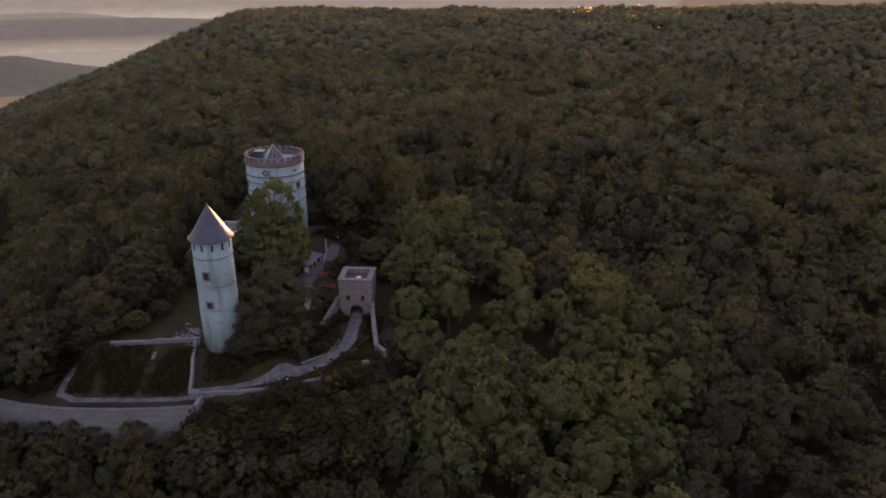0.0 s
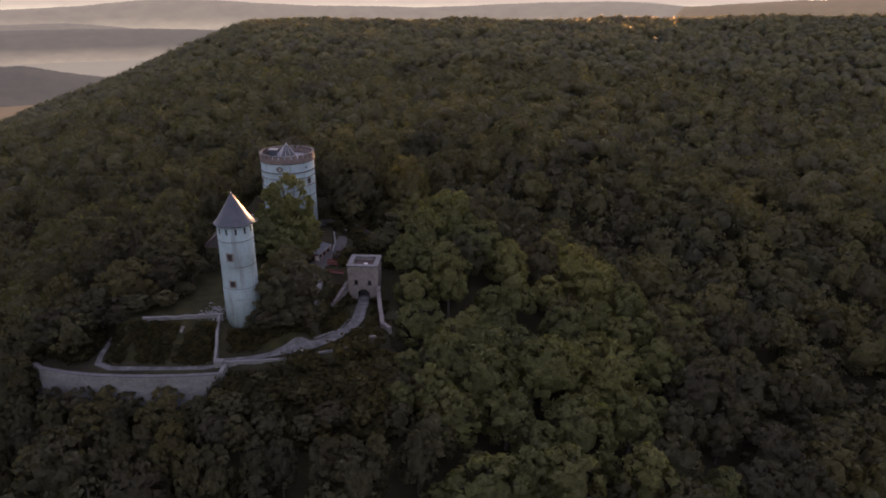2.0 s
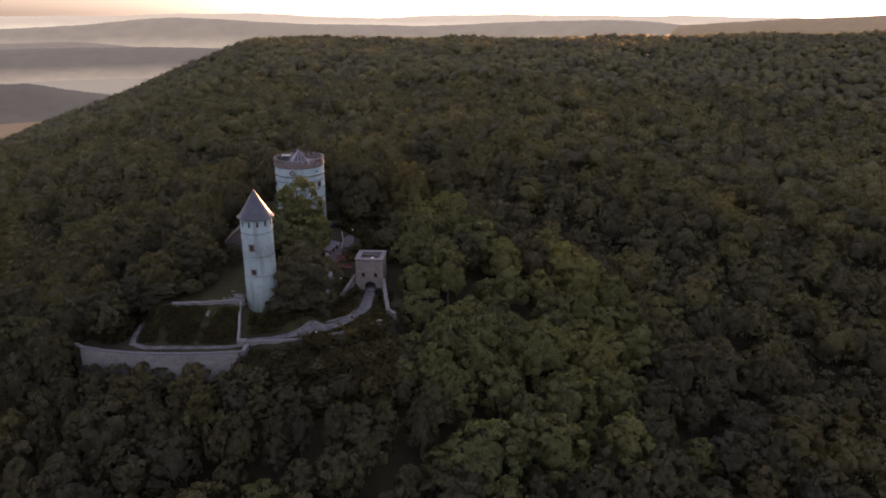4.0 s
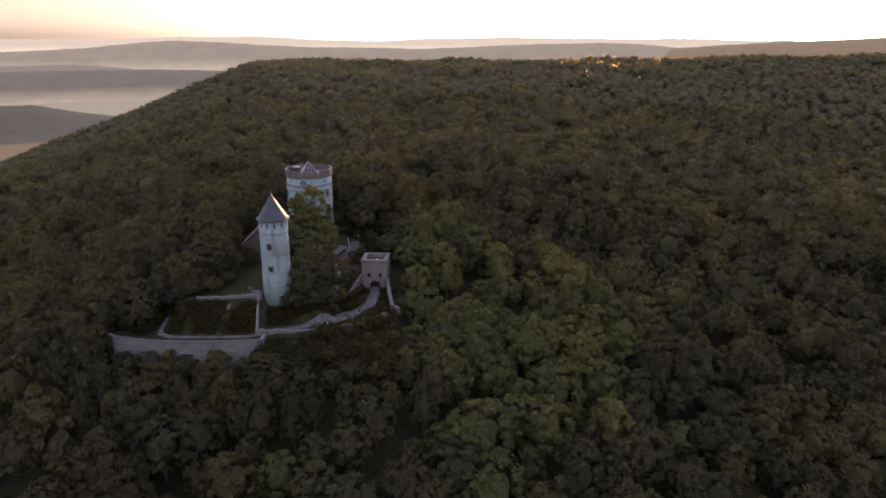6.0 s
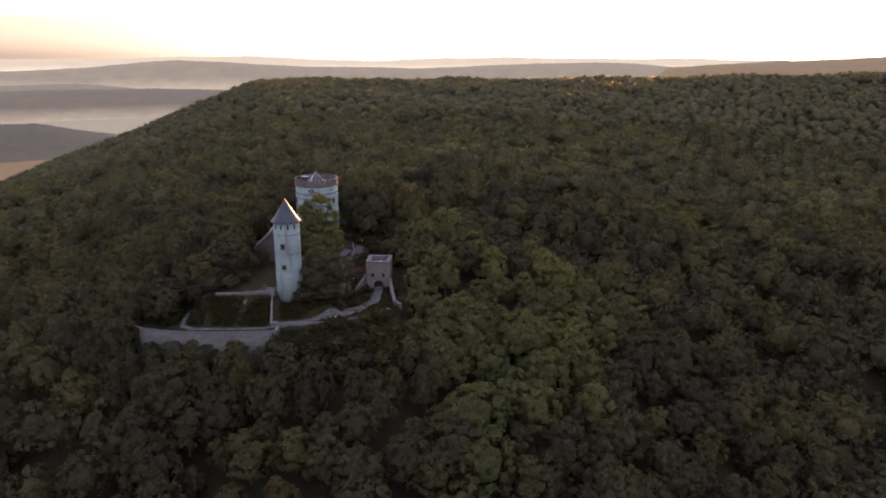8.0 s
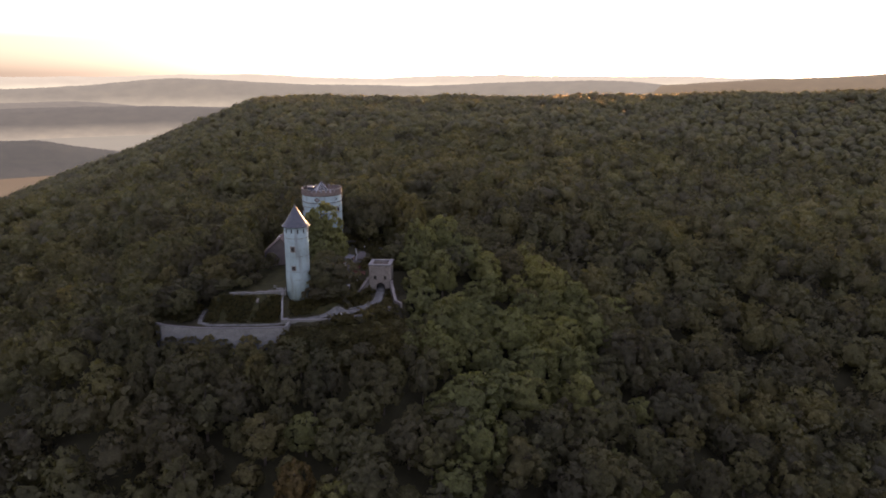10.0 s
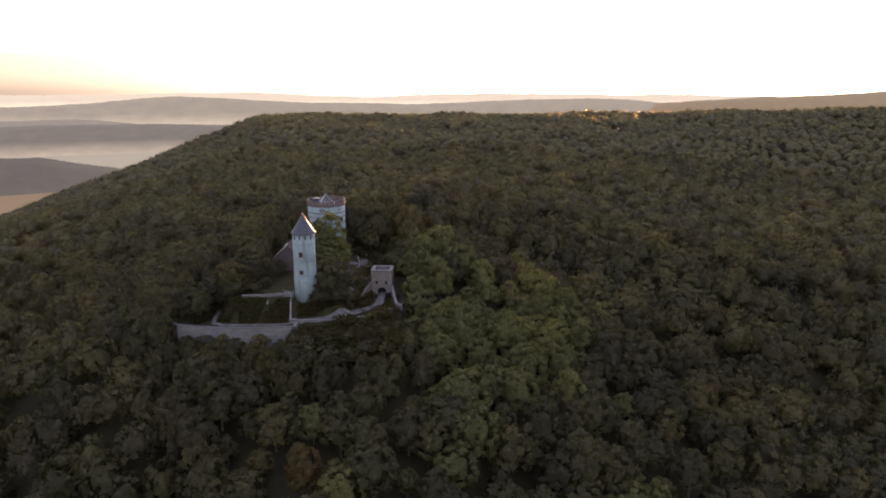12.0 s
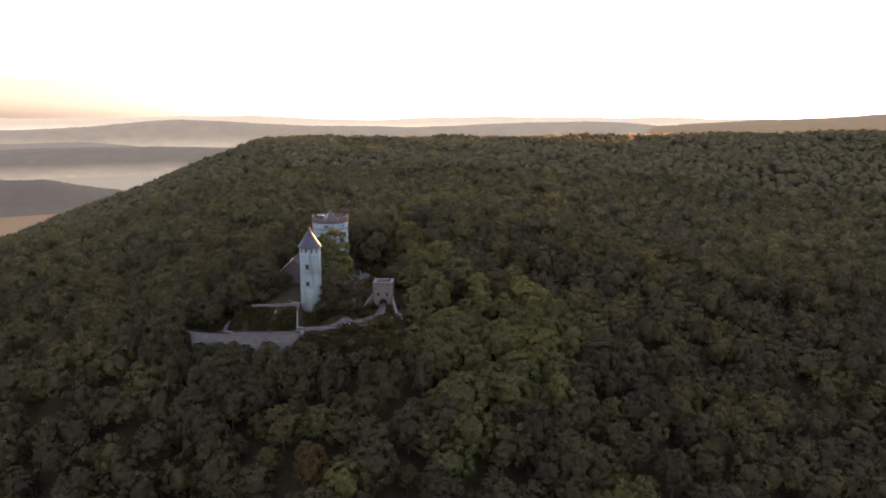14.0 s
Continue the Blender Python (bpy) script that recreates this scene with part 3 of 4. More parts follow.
def big_tower():
    r, base, lip = 7.3, -10.0, 12.1
    t = thing("great_tower", -46.7, 173.5, 0, label="broad white plastered round keep with a brick battlement", category="tower")
    part("shaft", lathe([(r - 1.6, base - 2), (r + 0.05, base - 2), (r, 0), (r - 0.05, lip), (r - 1.6, lip)], 96, wobble=0.05), M_PLASTER, t, smooth=True)
    for z, w in ((9.4, 0.14), (7.75, 0.07), (5.35, 0.07), (2.4, 0.07)):
        part("ledge_line", lathe([(r - 0.05, z - w), (r + 0.16, z - w * 0.8), (r + 0.16, z + w * 0.6), (r - 0.05, z + w)], 96), M_JOINT, t, "thin dark stone ledge")
    part("parapet", lathe([(r - 0.55, lip), (r + 0.02, lip - 0.25), (r + 0.22, lip), (r + 0.22, lip + 1.1), (r - 0.35, lip + 1.1), (r - 0.35, lip)], 96), M_BRICK, t, "brown brick parapet")
    part("roof_deck", lathe([(0, lip + 0.25), (r - 0.36, lip + 0.15), (r - 0.36, lip - 0.2), (0, lip - 0.2)], 64), M_FLOOR, t, "pale slab deck inside the parapet")
    n = 26
    for k in range(n):
        a0 = 360 * k / n + 4
        part("merlon", lathe([(r - 0.34, lip + 1.1), (r + 0.21, lip + 1.1), (r + 0.21, lip + 2.0), (r - 0.34, lip + 2.0), (r - 0.34, lip + 1.1)], 3, a0, a0 + 360 / n * 0.62), M_BRICK, t)
        part("merlon_cap", lathe([(r - 0.40, lip + 2.003), (r + 0.27, lip + 2.003), (r + 0.24, lip + 2.12), (r - 0.38, lip + 2.12), (r - 0.40, lip + 2.003)], 3, a0 - 0.4, a0 + 360 / n * 0.62 + 0.4), M_COPING, t)
    # pyramid skylight: glazed faces between metal bars
    sky_ = part("skylight_curb", solid_box(-2.4, -2.4, lip + 0.2, 2.4, 2.4, lip + 0.9, 0.05), M_METAL, t, "zinc skylight curb", at=pose(0, -0.4, 0, 0, 0, 22))
    apex = Vector((0, 0, lip + 4.3))
    cs = [Vector((sx * 2.35, sy * 2.35, lip + 0.903)) for sx, sy in ((-1, -1), (1, -1), (1, 1), (-1, 1))]
    for i in range(4):
        a, b = cs[i], cs[(i + 1) % 4]
        bm = bmesh.new()
        f = bm.faces.new([bm.verts.new(v) for v in (a, b, apex)])
        ex = bmesh.ops.extrude_face_region(bm, geom=[f])
        bmesh.ops.translate(bm, verts=[v for v in ex["geom"] if isinstance(v, bmesh.types.BMVert)], vec=(Vector((0, 0, lip + 2)) - (a + b + apex) / 3).normalized() * 0.06)
        bmesh.ops.recalc_face_normals(bm, faces=bm.faces)
        # left and right faces use paler zinc in place of light on glass
        part("skylight_face", bm, M_METAL if i in (1, 3) else M_GLASS, sky_, "bluish sloping skylight face")
        d = (apex - a)
        m = Matrix.Translation(a) @ d.to_track_quat("Z", "Y").to_matrix().to_4x4()
        part("glazing_bar", box(bmesh.new(), -0.09, -0.09, 0, 0.09, 0.09, d.length, m), M_METAL, sky_)
        for f in (0.33, 0.66):
            p0 = a.lerp(b, f)
            d = apex - p0
            m = Matrix.Translation(p0) @ d.to_track_quat("Z", "Y").to_matrix().to_4x4()
            part("glazing_bar", box(bmesh.new(), -0.035, -0.035, 0, 0.035, 0.035, d.length * 0.96, m), M_METAL, sky_)
    part("finial", lathe([(0.12, lip + 4.2), (0.04, lip + 4.65), (0.07, lip + 4.75), (0, lip + 4.85)], 10), M_LEAD, sky_, smooth=True)
    hatch = part("stair_housing", solid_box(-5.6, 1.2, lip + 0.2, -3.2, 3.8, lip + 1.9, 0.06), M_SLATE, t, "low stair housing on the deck")
    part("housing_roof", solid_box(-5.8, 1.0, lip + 1.903, -3.0, 4.0, lip + 2.03, 0.03), M_SLATE, hatch)
    # round window with a pale ring, and two small openings
    w = part("round_window", lathe([(0.45, 0), (0.80, 0), (0.80, 0.16), (0.45, 0.16), (0.45, 0)], 24), M_JOINT, t, "round window in a dark stone ring",
             at=pose(0, 0, 10.6, 0, 0, -4) @ pose(0, -r + 0.02, 0, 90))
    part("opening", lathe([(0, 0.06), (0.46, 0.06), (0.46, -0.2), (0, -0.2)], 24), M_LEAD, w, "pale leaded pane")
    for k in (1, 3):
        part("ring_stone", solid_box(-0.2, 0.78, 0.02, 0.2, 1.0, 0.14), M_JOINT, w, at=pose(0, 0, 0, 0, 0, 90 * k))
    tower_window(t, r, 56, 10.55, 0.5, 0.5)
    tower_window(t, r, 62, 6.6, 0.95, 1.25, 0.22)
    tower_window(t, r, -62, 6.6, 0.95, 1.25, 0.22)
    return t


small_tower()
big_tower()

# ---- gatehouse ----


def arch_wall(x0, x1, z0, z1, thick, cx, half, spring, windows):
    """A wall in x and z, with an arched way and square windows cut right through it."""
    xs = sorted({x0, x1, cx - half, cx + half, *[v for w in windows for v in (w[0] - w[2], w[0] + w[2])], *[cx + half * math.sin(radians(a)) for a in range(-75, 76, 15)]})
    zs_ = sorted({z1, *[v for w in windows for v in (w[1] - w[3], w[1] + w[3])]})
    bm = bmesh.new()
    for a, b in zip(xs, xs[1:]):
        m = (a + b) / 2
        lows = []
        for x in (a, b):
            inside = abs(m - cx) < half
            lows.append(spring + math.sqrt(max(half * half - (x - cx) ** 2, 0)) if inside else z0)
        levels = [(lows[0], lows[1])] + [(z, z) for z in zs_]
        for lo, hi in zip(levels, levels[1:]):
            mid = (lo[0] + hi[0]) / 2
            if any(abs(m - w[0]) < w[2] and abs(mid - w[1]) < w[3] for w in windows):
                continue
            v = [bm.verts.new((x, y, z)) for y in (0, thick) for x, z in ((a, lo[0]), (b, lo[1]), (b, hi[1]), (a, hi[0]))]
            for q in ((0, 1, 2, 3), (7, 6, 5, 4), (0, 4, 5, 1), (3, 2, 6, 7), (0, 3, 7, 4), (1, 5, 6, 2)):
                bm.faces.new([v[i] for i in q])
    bmesh.ops.remove_doubles(bm, verts=bm.verts, dist=0.001)
    return bm


def gatehouse():
    t = thing("gatehouse", -21.95, 138.8, -15.6, -2, label="square ruined stone gatehouse with an arched gateway and open top", category="gatehouse")
    w, d, h = 3.6, 7.2, 9.1
    wins = [(-1.65, 5.0, 0.45, 0.6), (1.65, 5.0, 0.45, 0.6)]
    part("front_wall", arch_wall(-w, w, -2, h, 1.0, 0.15, 1.45, 1.75, wins), M_GATE, t)
    part("rear_wall", arch_wall(-w, w, -2, h, 1.0, 0.15, 1.45, 1.75, []), M_GATE, t, at=pose(0, d - 1, 0))
    part("side_wall", solid_box(-w, 1.0, -2, -w + 1, d - 1, h), M_GATE, t)
    part("side_wall", solid_box(w - 1, 1.0, -2, w, d - 1, h), M_GATE, t)
    part("floor_deck", solid_box(-w + 1, 1.0, h - 1.0, w - 1, d - 1, h - 0.7), M_DECK, t, "dark red-brown deck sunk behind the parapet")
    part("vault", solid_box(-w + 1, 1.0, 3.6, w - 1, d - 1, 3.9), M_GATE, t)
    for n_, b in (("front_cap", (-w - 0.2, -0.2, w + 0.2, 1.05)), ("rear_cap", (-w - 0.2, d - 1.05, w + 0.2, d + 0.2)), ("side_cap", (-w - 0.2, 1.053, -w + 1.05, d - 1.053)), ("side_cap", (w - 1.05, 1.053, w + 0.2, d - 1.053))):
        part(n_, solid_box(b[0], b[1], h + 0.003, b[2], b[3], h + 0.38, 0.06), M_COPING, t, "pale coping slabs round the top")
    for x, z, a, b in wins:
        bm = box(bmesh.new(), x - a, 0.35, z - b, x + a, 0.42, z + b)
        part("window_board", bm, M_DARK, t, "dark square window")
        part("window_sill", solid_box(x - a - 0.15, -0.12, z - b - 0.2, x + a + 0.15, 0.3, z - b, 0.03), M_SURROUND, t)
    bm = bmesh.new()
    for k in range(11):
        a = radians(-90 + 180 * k / 11 + 8.2)
        m = Matrix.Translation((0.15 + 1.62 * math.sin(a), -0.06, 1.75 + 1.62 * math.cos(a))) @ Matrix.Rotation(a, 4, "Y")
        box(bm, -0.2, 0, -0.17, 0.2, 0.3, 0.17, m)
    part("arch_stones", bm, M_SURROUND, t)
    part("roof_hatch", solid_box(-0.1, 3.0, h - 0.697, 0.8, 3.7, h - 0.35, 0.04), M_TRIM, t, "small white hatch on the deck")
    return t


gatehouse()

# ---- houses ----


def gabled_house():
    t = thing("gabled_house", -56.8, 147, -9.0, 4, label="old grey rendered house with a red tiled gable roof", category="house")
    w, d, eave, ridge = 5.4, 10.0, 5.0, 9.8
    bm = bmesh.new()
    v = [bm.verts.new(p) for y in (0, d) for p in ((-w, y, -1), (w, y, -1), (w, y, eave), (0, y, ridge), (-w, y, eave))]
    bm.faces.new(v[:5][::-1])
    bm.faces.new(v[5:])
    for i in range(5):
        j = (i + 1) % 5
        bm.faces.new((v[i], v[j], v[5 + j], v[5 + i]))
    bmesh.ops.recalc_face_normals(bm, faces=bm.faces)
    part("wall_shell", bm, M_RENDERED, t)
    for s in (-1, 1):
        bm = bmesh.new()
        n_ = 14
        for k in range(n_):
            f0, f1 = k / n_, (k + 1) / n_ + 0.02
            x0, x1 = s * (w + 0.6) * (1 - f0), s * (w + 0.6) * (1 - f1)
            z0, z1 = ridge + 0.1 - (w + 0.6) * (1 - f0) * 0.9, ridge + 0.1 - (w + 0.6) * (1 - f1) * 0.9
            q = [bm.verts.new(p) for p in ((x0, -0.5, z0 + 0.10), (x0, d + 0.5, z0 + 0.10), (x1, d + 0.5, z1 + 0.02), (x1, -0.5, z1 + 0.02), (x0, -0.5, z0), (x0, d + 0.5, z0), (x1, d + 0.5, z1 - 0.06), (x1, -0.5, z1 - 0.06))]
            for c in ((0, 1, 2, 3), (7, 6, 5, 4), (0, 4, 5, 1), (1, 5, 6, 2), (2, 6, 7, 3), (3, 7, 4, 0)):
                bm.faces.new([q[i] for i in c])
        bmesh.ops.recalc_face_normals(bm, faces=bm.faces)
        part("roof_slope", bm, M_TILE, t, "weathered red tiles in courses")
    part("ridge_tiles", solid_box(-0.22, -0.55, ridge + 0.05, 0.22, d + 0.55, ridge + 0.3, 0.08), M_TILE, t)
    win = part("window", solid_box(-3.4, -0.06, 1.4, -2.3, 0.1, 3.0), M_SURROUND, t)
    part("pane", solid_box(-3.25, -0.09, 1.55, -2.45, -0.063, 2.85), M_GLASS, win)
    part("chimney", solid_box(1.2, 5, 7.8, 2.1, 6, 11.2, 0.05), M_BRICK, t)
    return t


def flat_house():
    t = thing("flat_roofed_wing", -54.6, 159.0, -10, 3, label="low wing with a dark flat roof and pale edge", category="building")
    part("wall_shell", solid_box(-6, 0, -1, 6, 7, 7.4), M_RENDERED, t)
    part("zinc_roof", solid_box(-6.3, -0.3, 7.403, 6.3, 7.3, 7.7), M_PARAPET, t, "dark flat roof")
    for b in ((-6.5, -0.5, 6.5, -0.303), (-6.5, 7.303, 6.5, 7.5), (6.303, -0.3, 6.5, 7.3), (-6.5, -0.3, -6.303, 7.3)):
        part("roof_edge", solid_box(b[0], b[1], 7.45, b[2], b[3], 7.76), M_TRIM, t, "pale roof edge")
    return t


def kiosk():
    t = thing("courtyard_kiosk", -36.9, 153.2, -10.9, -14, label="small kiosk with a grey roof and an orange and white front", category="kiosk")
    part("wall_shell", solid_box(-1.6, 0, -0.5, 1.4, 8, 2.0), M_ORANGE, t)
    bm = bmesh.new()
    v = [bm.verts.new(p) for y in (-0.3, 8.3) for p in ((-1.9, y, 2.5), (1.65, y, 2.0), (1.65, y, 2.14), (-1.9, y, 2.64))]
    bm.faces.new(v[:4])
    bm.faces.new(v[4:][::-1])
    for i in range(4):
        bm.faces.new((v[i], v[4 + i], v[4 + (i + 1) % 4], v[(i + 1) % 4]))
    bmesh.ops.recalc_face_normals(bm, faces=bm.faces)
    part("roof", bm, M_SLATE, t, "grey sheet roof")
    part("fascia", solid_box(1.653, -0.3, 1.9, 1.75, 8.3, 2.1), M_LEAD, t, "pale fascia board")
    for y in (0.8, 3.2, 5.6):
        part("shop_window", solid_box(1.4, y, 0.6, 1.46, y + 1.6, 1.9), M_GLASS, t)
    part("door", solid_box(-0.6, -0.06, -0.5, 0.4, 0.0, 1.6), M_DARK, t)
    part("notice_board", solid_box(0.8, -0.08, 0.4, 1.8, -0.0, 1.6), M_TRIM, t)
    return t


gabled_house()
flat_house()
kiosk()

# ---- small things in the yard ----


def bench(x, y, turn, length):
    t = thing("red_bench", x, y, gz(x, y) + 0.1, turn, label="long red painted wooden bench in the courtyard", category="bench", group="courtyard benches")
    part("seat", solid_box(-length / 2, -0.25, 0.42, length / 2, 0.25, 0.5, 0.02), M_RED, t)
    part("backrest", solid_box(-length / 2, 0.22, 0.6, length / 2, 0.3, 1.0, 0.02), M_RED, t)
    for s in (-0.45, 0.45):
        part("leg", solid_box(length * s - 0.06, -0.22, -0.1, length * s + 0.06, 0.28, 0.42), M_RED, t)


for x, y, a, n_ in ((-31.6, 151.5, -4, 2.6), (-31.2, 149.8, -4, 2.6), (-30.0, 146.4, -14, 4.6)):
    bench(x, y, a, n_)


def lamp(x, y, h):
    t = thing("yard_lamp", x, y, gz(x, y), label="slim lamp post with a white globe beside the lane", category="lamp post", group="lamp posts")
    part("post", lathe([(0.09, -0.3), (0.09, 0.1), (0.05, 0.3), (0.045, h), (0, h)], 8), M_POST, t)
    part("globe", lathe([(0, h), (0.14, h + 0.05), (0.22, h + 0.22), (0.14, h + 0.4), (0, h + 0.44)], 10), M_GLOBE, t, "white glass globe", smooth=True)


for x, y, h in ((-30.4, 108.6, 0.6), (-29.6, 139.0, 2.6), (-31.0, 171.5, 1.2)):
    lamp(x, y, h)

# ---- trees ----


def icosphere(level):
    bm = bmesh.new()
    bmesh.ops.create_icosphere(bm, subdivisions=level, radius=1)
    v = np.array([p.co[:] for p in bm.verts])
    f = np.array([[p.index for p in q.verts] for q in bm.faces])
    bm.free()
    return v, f


ICO = {k: icosphere(k) for k in (1, 2, 3)}


def lumpy(v, rng, amount):
    """Displace unit vectors by a few random waves."""
    r = np.ones(len(v))
    for _ in range(7):
        k = rng.normal(size=3) * 3.2
        r += amount / 2.6 * np.sin(v @ k + rng.uniform(0, 6.3))
    return v * r[:, None]


def crown_arrays(rng, clumps, leaves, leaf, radius=5.0, tall=11.5, heart=2, boughs=6, point=0.15):
    """A broad crown: a heart swelling out over a few boughs, leaf clumps all over it, loose sprays on each clump.
    Vertices, triangles and the way the foliage faces; its foot is at z = 0."""
    arms = rng.normal(size=(boughs, 3))
    arms[:, 2] = np.abs(arms[:, 2]) * 0.8 + 0.05
    arms /= np.linalg.norm(arms, axis=1)[:, None]
    reach = rng.uniform(0.10, 0.30, boughs)

    def shell(d):
        """Points of the crown's outside in the directions d."""
        swell = 0.84 + np.max(reach[None] * np.exp((d @ arms.T - 1) * 5.5), axis=1)
        side = swell * (1 - point * np.clip(d[:, 2], 0, 1))
        up = np.where(d[:, 2] > 0, 0.56, 0.40) * tall * (0.55 + 0.45 * swell)
        return np.stack([d[:, 0] * side * radius, d[:, 1] * side * radius, 0.42 * tall + d[:, 2] * up], 1)

    sv, sf = ICO[heart]
    axis = np.array([0, 0, 0.42 * tall])
    rag = 0.15 if leaves < 10 else 0.12      # a leafy crown's heart is ragged
    inner = axis + (shell(sv) - axis) * np.interp(leaves, [3, 8, 16, 38], [0.92, 0.80, 0.64, 0.58])
    vs, fs, ns, n = [inner + (inner - axis) * rng.uniform(-rag, rag, (len(sv), 1))], [sf], [sv + rng.normal(size=sv.shape) * 3 * rag], len(sv)
    k = np.arange(clumps)
    z = 1 - 1.5 * (k + 0.5) / clumps
    a = k * 2.39996 + rng.uniform(-0.3, 0.3, clumps)
    flat = np.sqrt(1 - z * z)
    d = np.stack([flat * np.cos(a), flat * np.sin(a), z], 1) + rng.normal(size=(clumps, 3)) * 0.13
    d /= np.linalg.norm(d, axis=1)[:, None]
    at = shell(d)
    sizes = radius * math.sqrt(2.3 / clumps) * rng.uniform(0.7, 1.25, clumps)
    centres = at + (axis - at) * 0.10
    k = np.repeat(np.arange(clumps), leaves)
    m = len(k)
    o = rng.normal(size=(m, 3)) + d[k] * 1.15 + np.array([0, 0, 0.45])
    o /= np.linalg.norm(o, axis=1)[:, None]
    p = centres[k] + o * (sizes[k] * rng.uniform(0.45, 1.2, m))[:, None] * np.array([1, 1, 0.86])
    facing = o * 0.75 + d[k] * 0.75 + rng.normal(size=(m, 3)) * 0.16
    facing /= np.linalg.norm(facing, axis=1)[:, None]
    o = o + rng.normal(size=(m, 3)) * 0.34
    o /= np.linalg.norm(o, axis=1)[:, None]
    u = np.cross(o, rng.normal(size=(m, 3)))
    u /= np.linalg.norm(u, axis=1)[:, None]
    w = np.cross(o, u)
    s = leaf * rng.uniform(0.55, 1.3, (m, 1))
    q = np.stack([p - u * s, p - w * s * 0.6 + o * s * 0.25, p + u * s - o * s * 0.2, p + w * s * 0.6 + o * s * 0.2], 1).reshape(-1, 3)
    i = np.arange(m)[:, None] * 4 + n
    vs.append(q)
    ns.append(np.repeat(facing, 4, axis=0))
    fs += [np.concatenate([i, i + 1, i + 2], 1), np.concatenate([i, i + 2, i + 3], 1)]
    return np.concatenate(vs), np.concatenate(fs), np.concatenate(ns)


def trunk_mesh(rng, height, reach):
    bm = bmesh.new()

    def limb(a, b, r0, r1, sides=6):
        a, b = Vector(a), Vector(b)
        q = (b - a).to_track_quat("Z", "Y").to_matrix()
        rings = []
        for p, r in ((a, r0), (a.lerp(b, 0.5) + Vector((rng.uniform(-0.15, 0.15), rng.uniform(-0.15, 0.15), 0)), (r0 + r1) / 2), (b, r1)):
            rings.append([bm.verts.new(p + q @ Vector((r * math.cos(6.2832 * i / sides), r * math.sin(6.2832 * i / sides), 0))) for i in range(sides)])
        for s, t in zip(rings, rings[1:]):
            for i in range(sides):
                bm.faces.new((s[i], s[(i + 1) % sides], t[(i + 1) % sides], t[i]))

    limb((0, 0, -1.5), (0, 0, height * 0.55), 0.34, 0.22, 8)
    limb((0, 0, height * 0.55), (rng.uniform(-0.6, 0.6), rng.uniform(-0.6, 0.6), height * 0.92), 0.22, 0.06)
    for k in range(7):
        a, z = k * 2.4 + rng.uniform(-0.4, 0.4), height * rng.uniform(0.32, 0.62)
        limb((0, 0, z), (reach * 0.75 * math.cos(a), reach * 0.75 * math.sin(a), z + height * rng.uniform(0.15, 0.32)), 0.13, 0.035, 5)
    me = bpy.data.meshes.new("trunk")
    bm.to_mesh(me)
    bm.free()
    me.materials.append(M_BARK)
    return me


rng = np.random.default_rng(11)
SPAN = 13.0                       # height of a template tree
templates = []
for k in range(7):
    rad = (5.0, 5.7, 4.5, 5.3, 4.8, 5.9, 4.3)[k]
    v, f, o = crown_arrays(rng, (48, 56, 42, 50, 46, 58, 40)[k], 42, 0.43, rad, 11.6, 3, (6, 7, 5, 6, 5, 8, 4)[k], (0.15, 0.05, 0.4, 0.1, 0.25, 0.0, 0.45)[k])
    v[:, 2] += SPAN - v[:, 2].max()
    templates.append((mesh_of("crown", v, f.ravel(), 3, M_LEAF, facing=o), trunk_mesh(rng, SPAN, rad), mesh_of("crown", v, f.ravel(), 3, M_BRIGHT_LEAF, facing=o)))


def leafy_tree(x, y, top, k, turn, spread=1.0, label="broad beech tree with a full green crown", group="woodland trees", foot=None, light=False):
    z = gz(x, y) if foot is None else foot
    spread = min(spread, 2.1 * (top - z) / SPAN)
    t = thing("tree", x, y, z, label=label, category="tree", group=group)
    t.matrix_basis = pose(x, y, z, 0, 0, turn) @ Matrix.Diagonal((spread, spread, (top - z) / SPAN, 1))
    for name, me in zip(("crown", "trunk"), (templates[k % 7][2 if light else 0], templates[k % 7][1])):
        ob = new(name, me)
        ob.parent = t
    return t


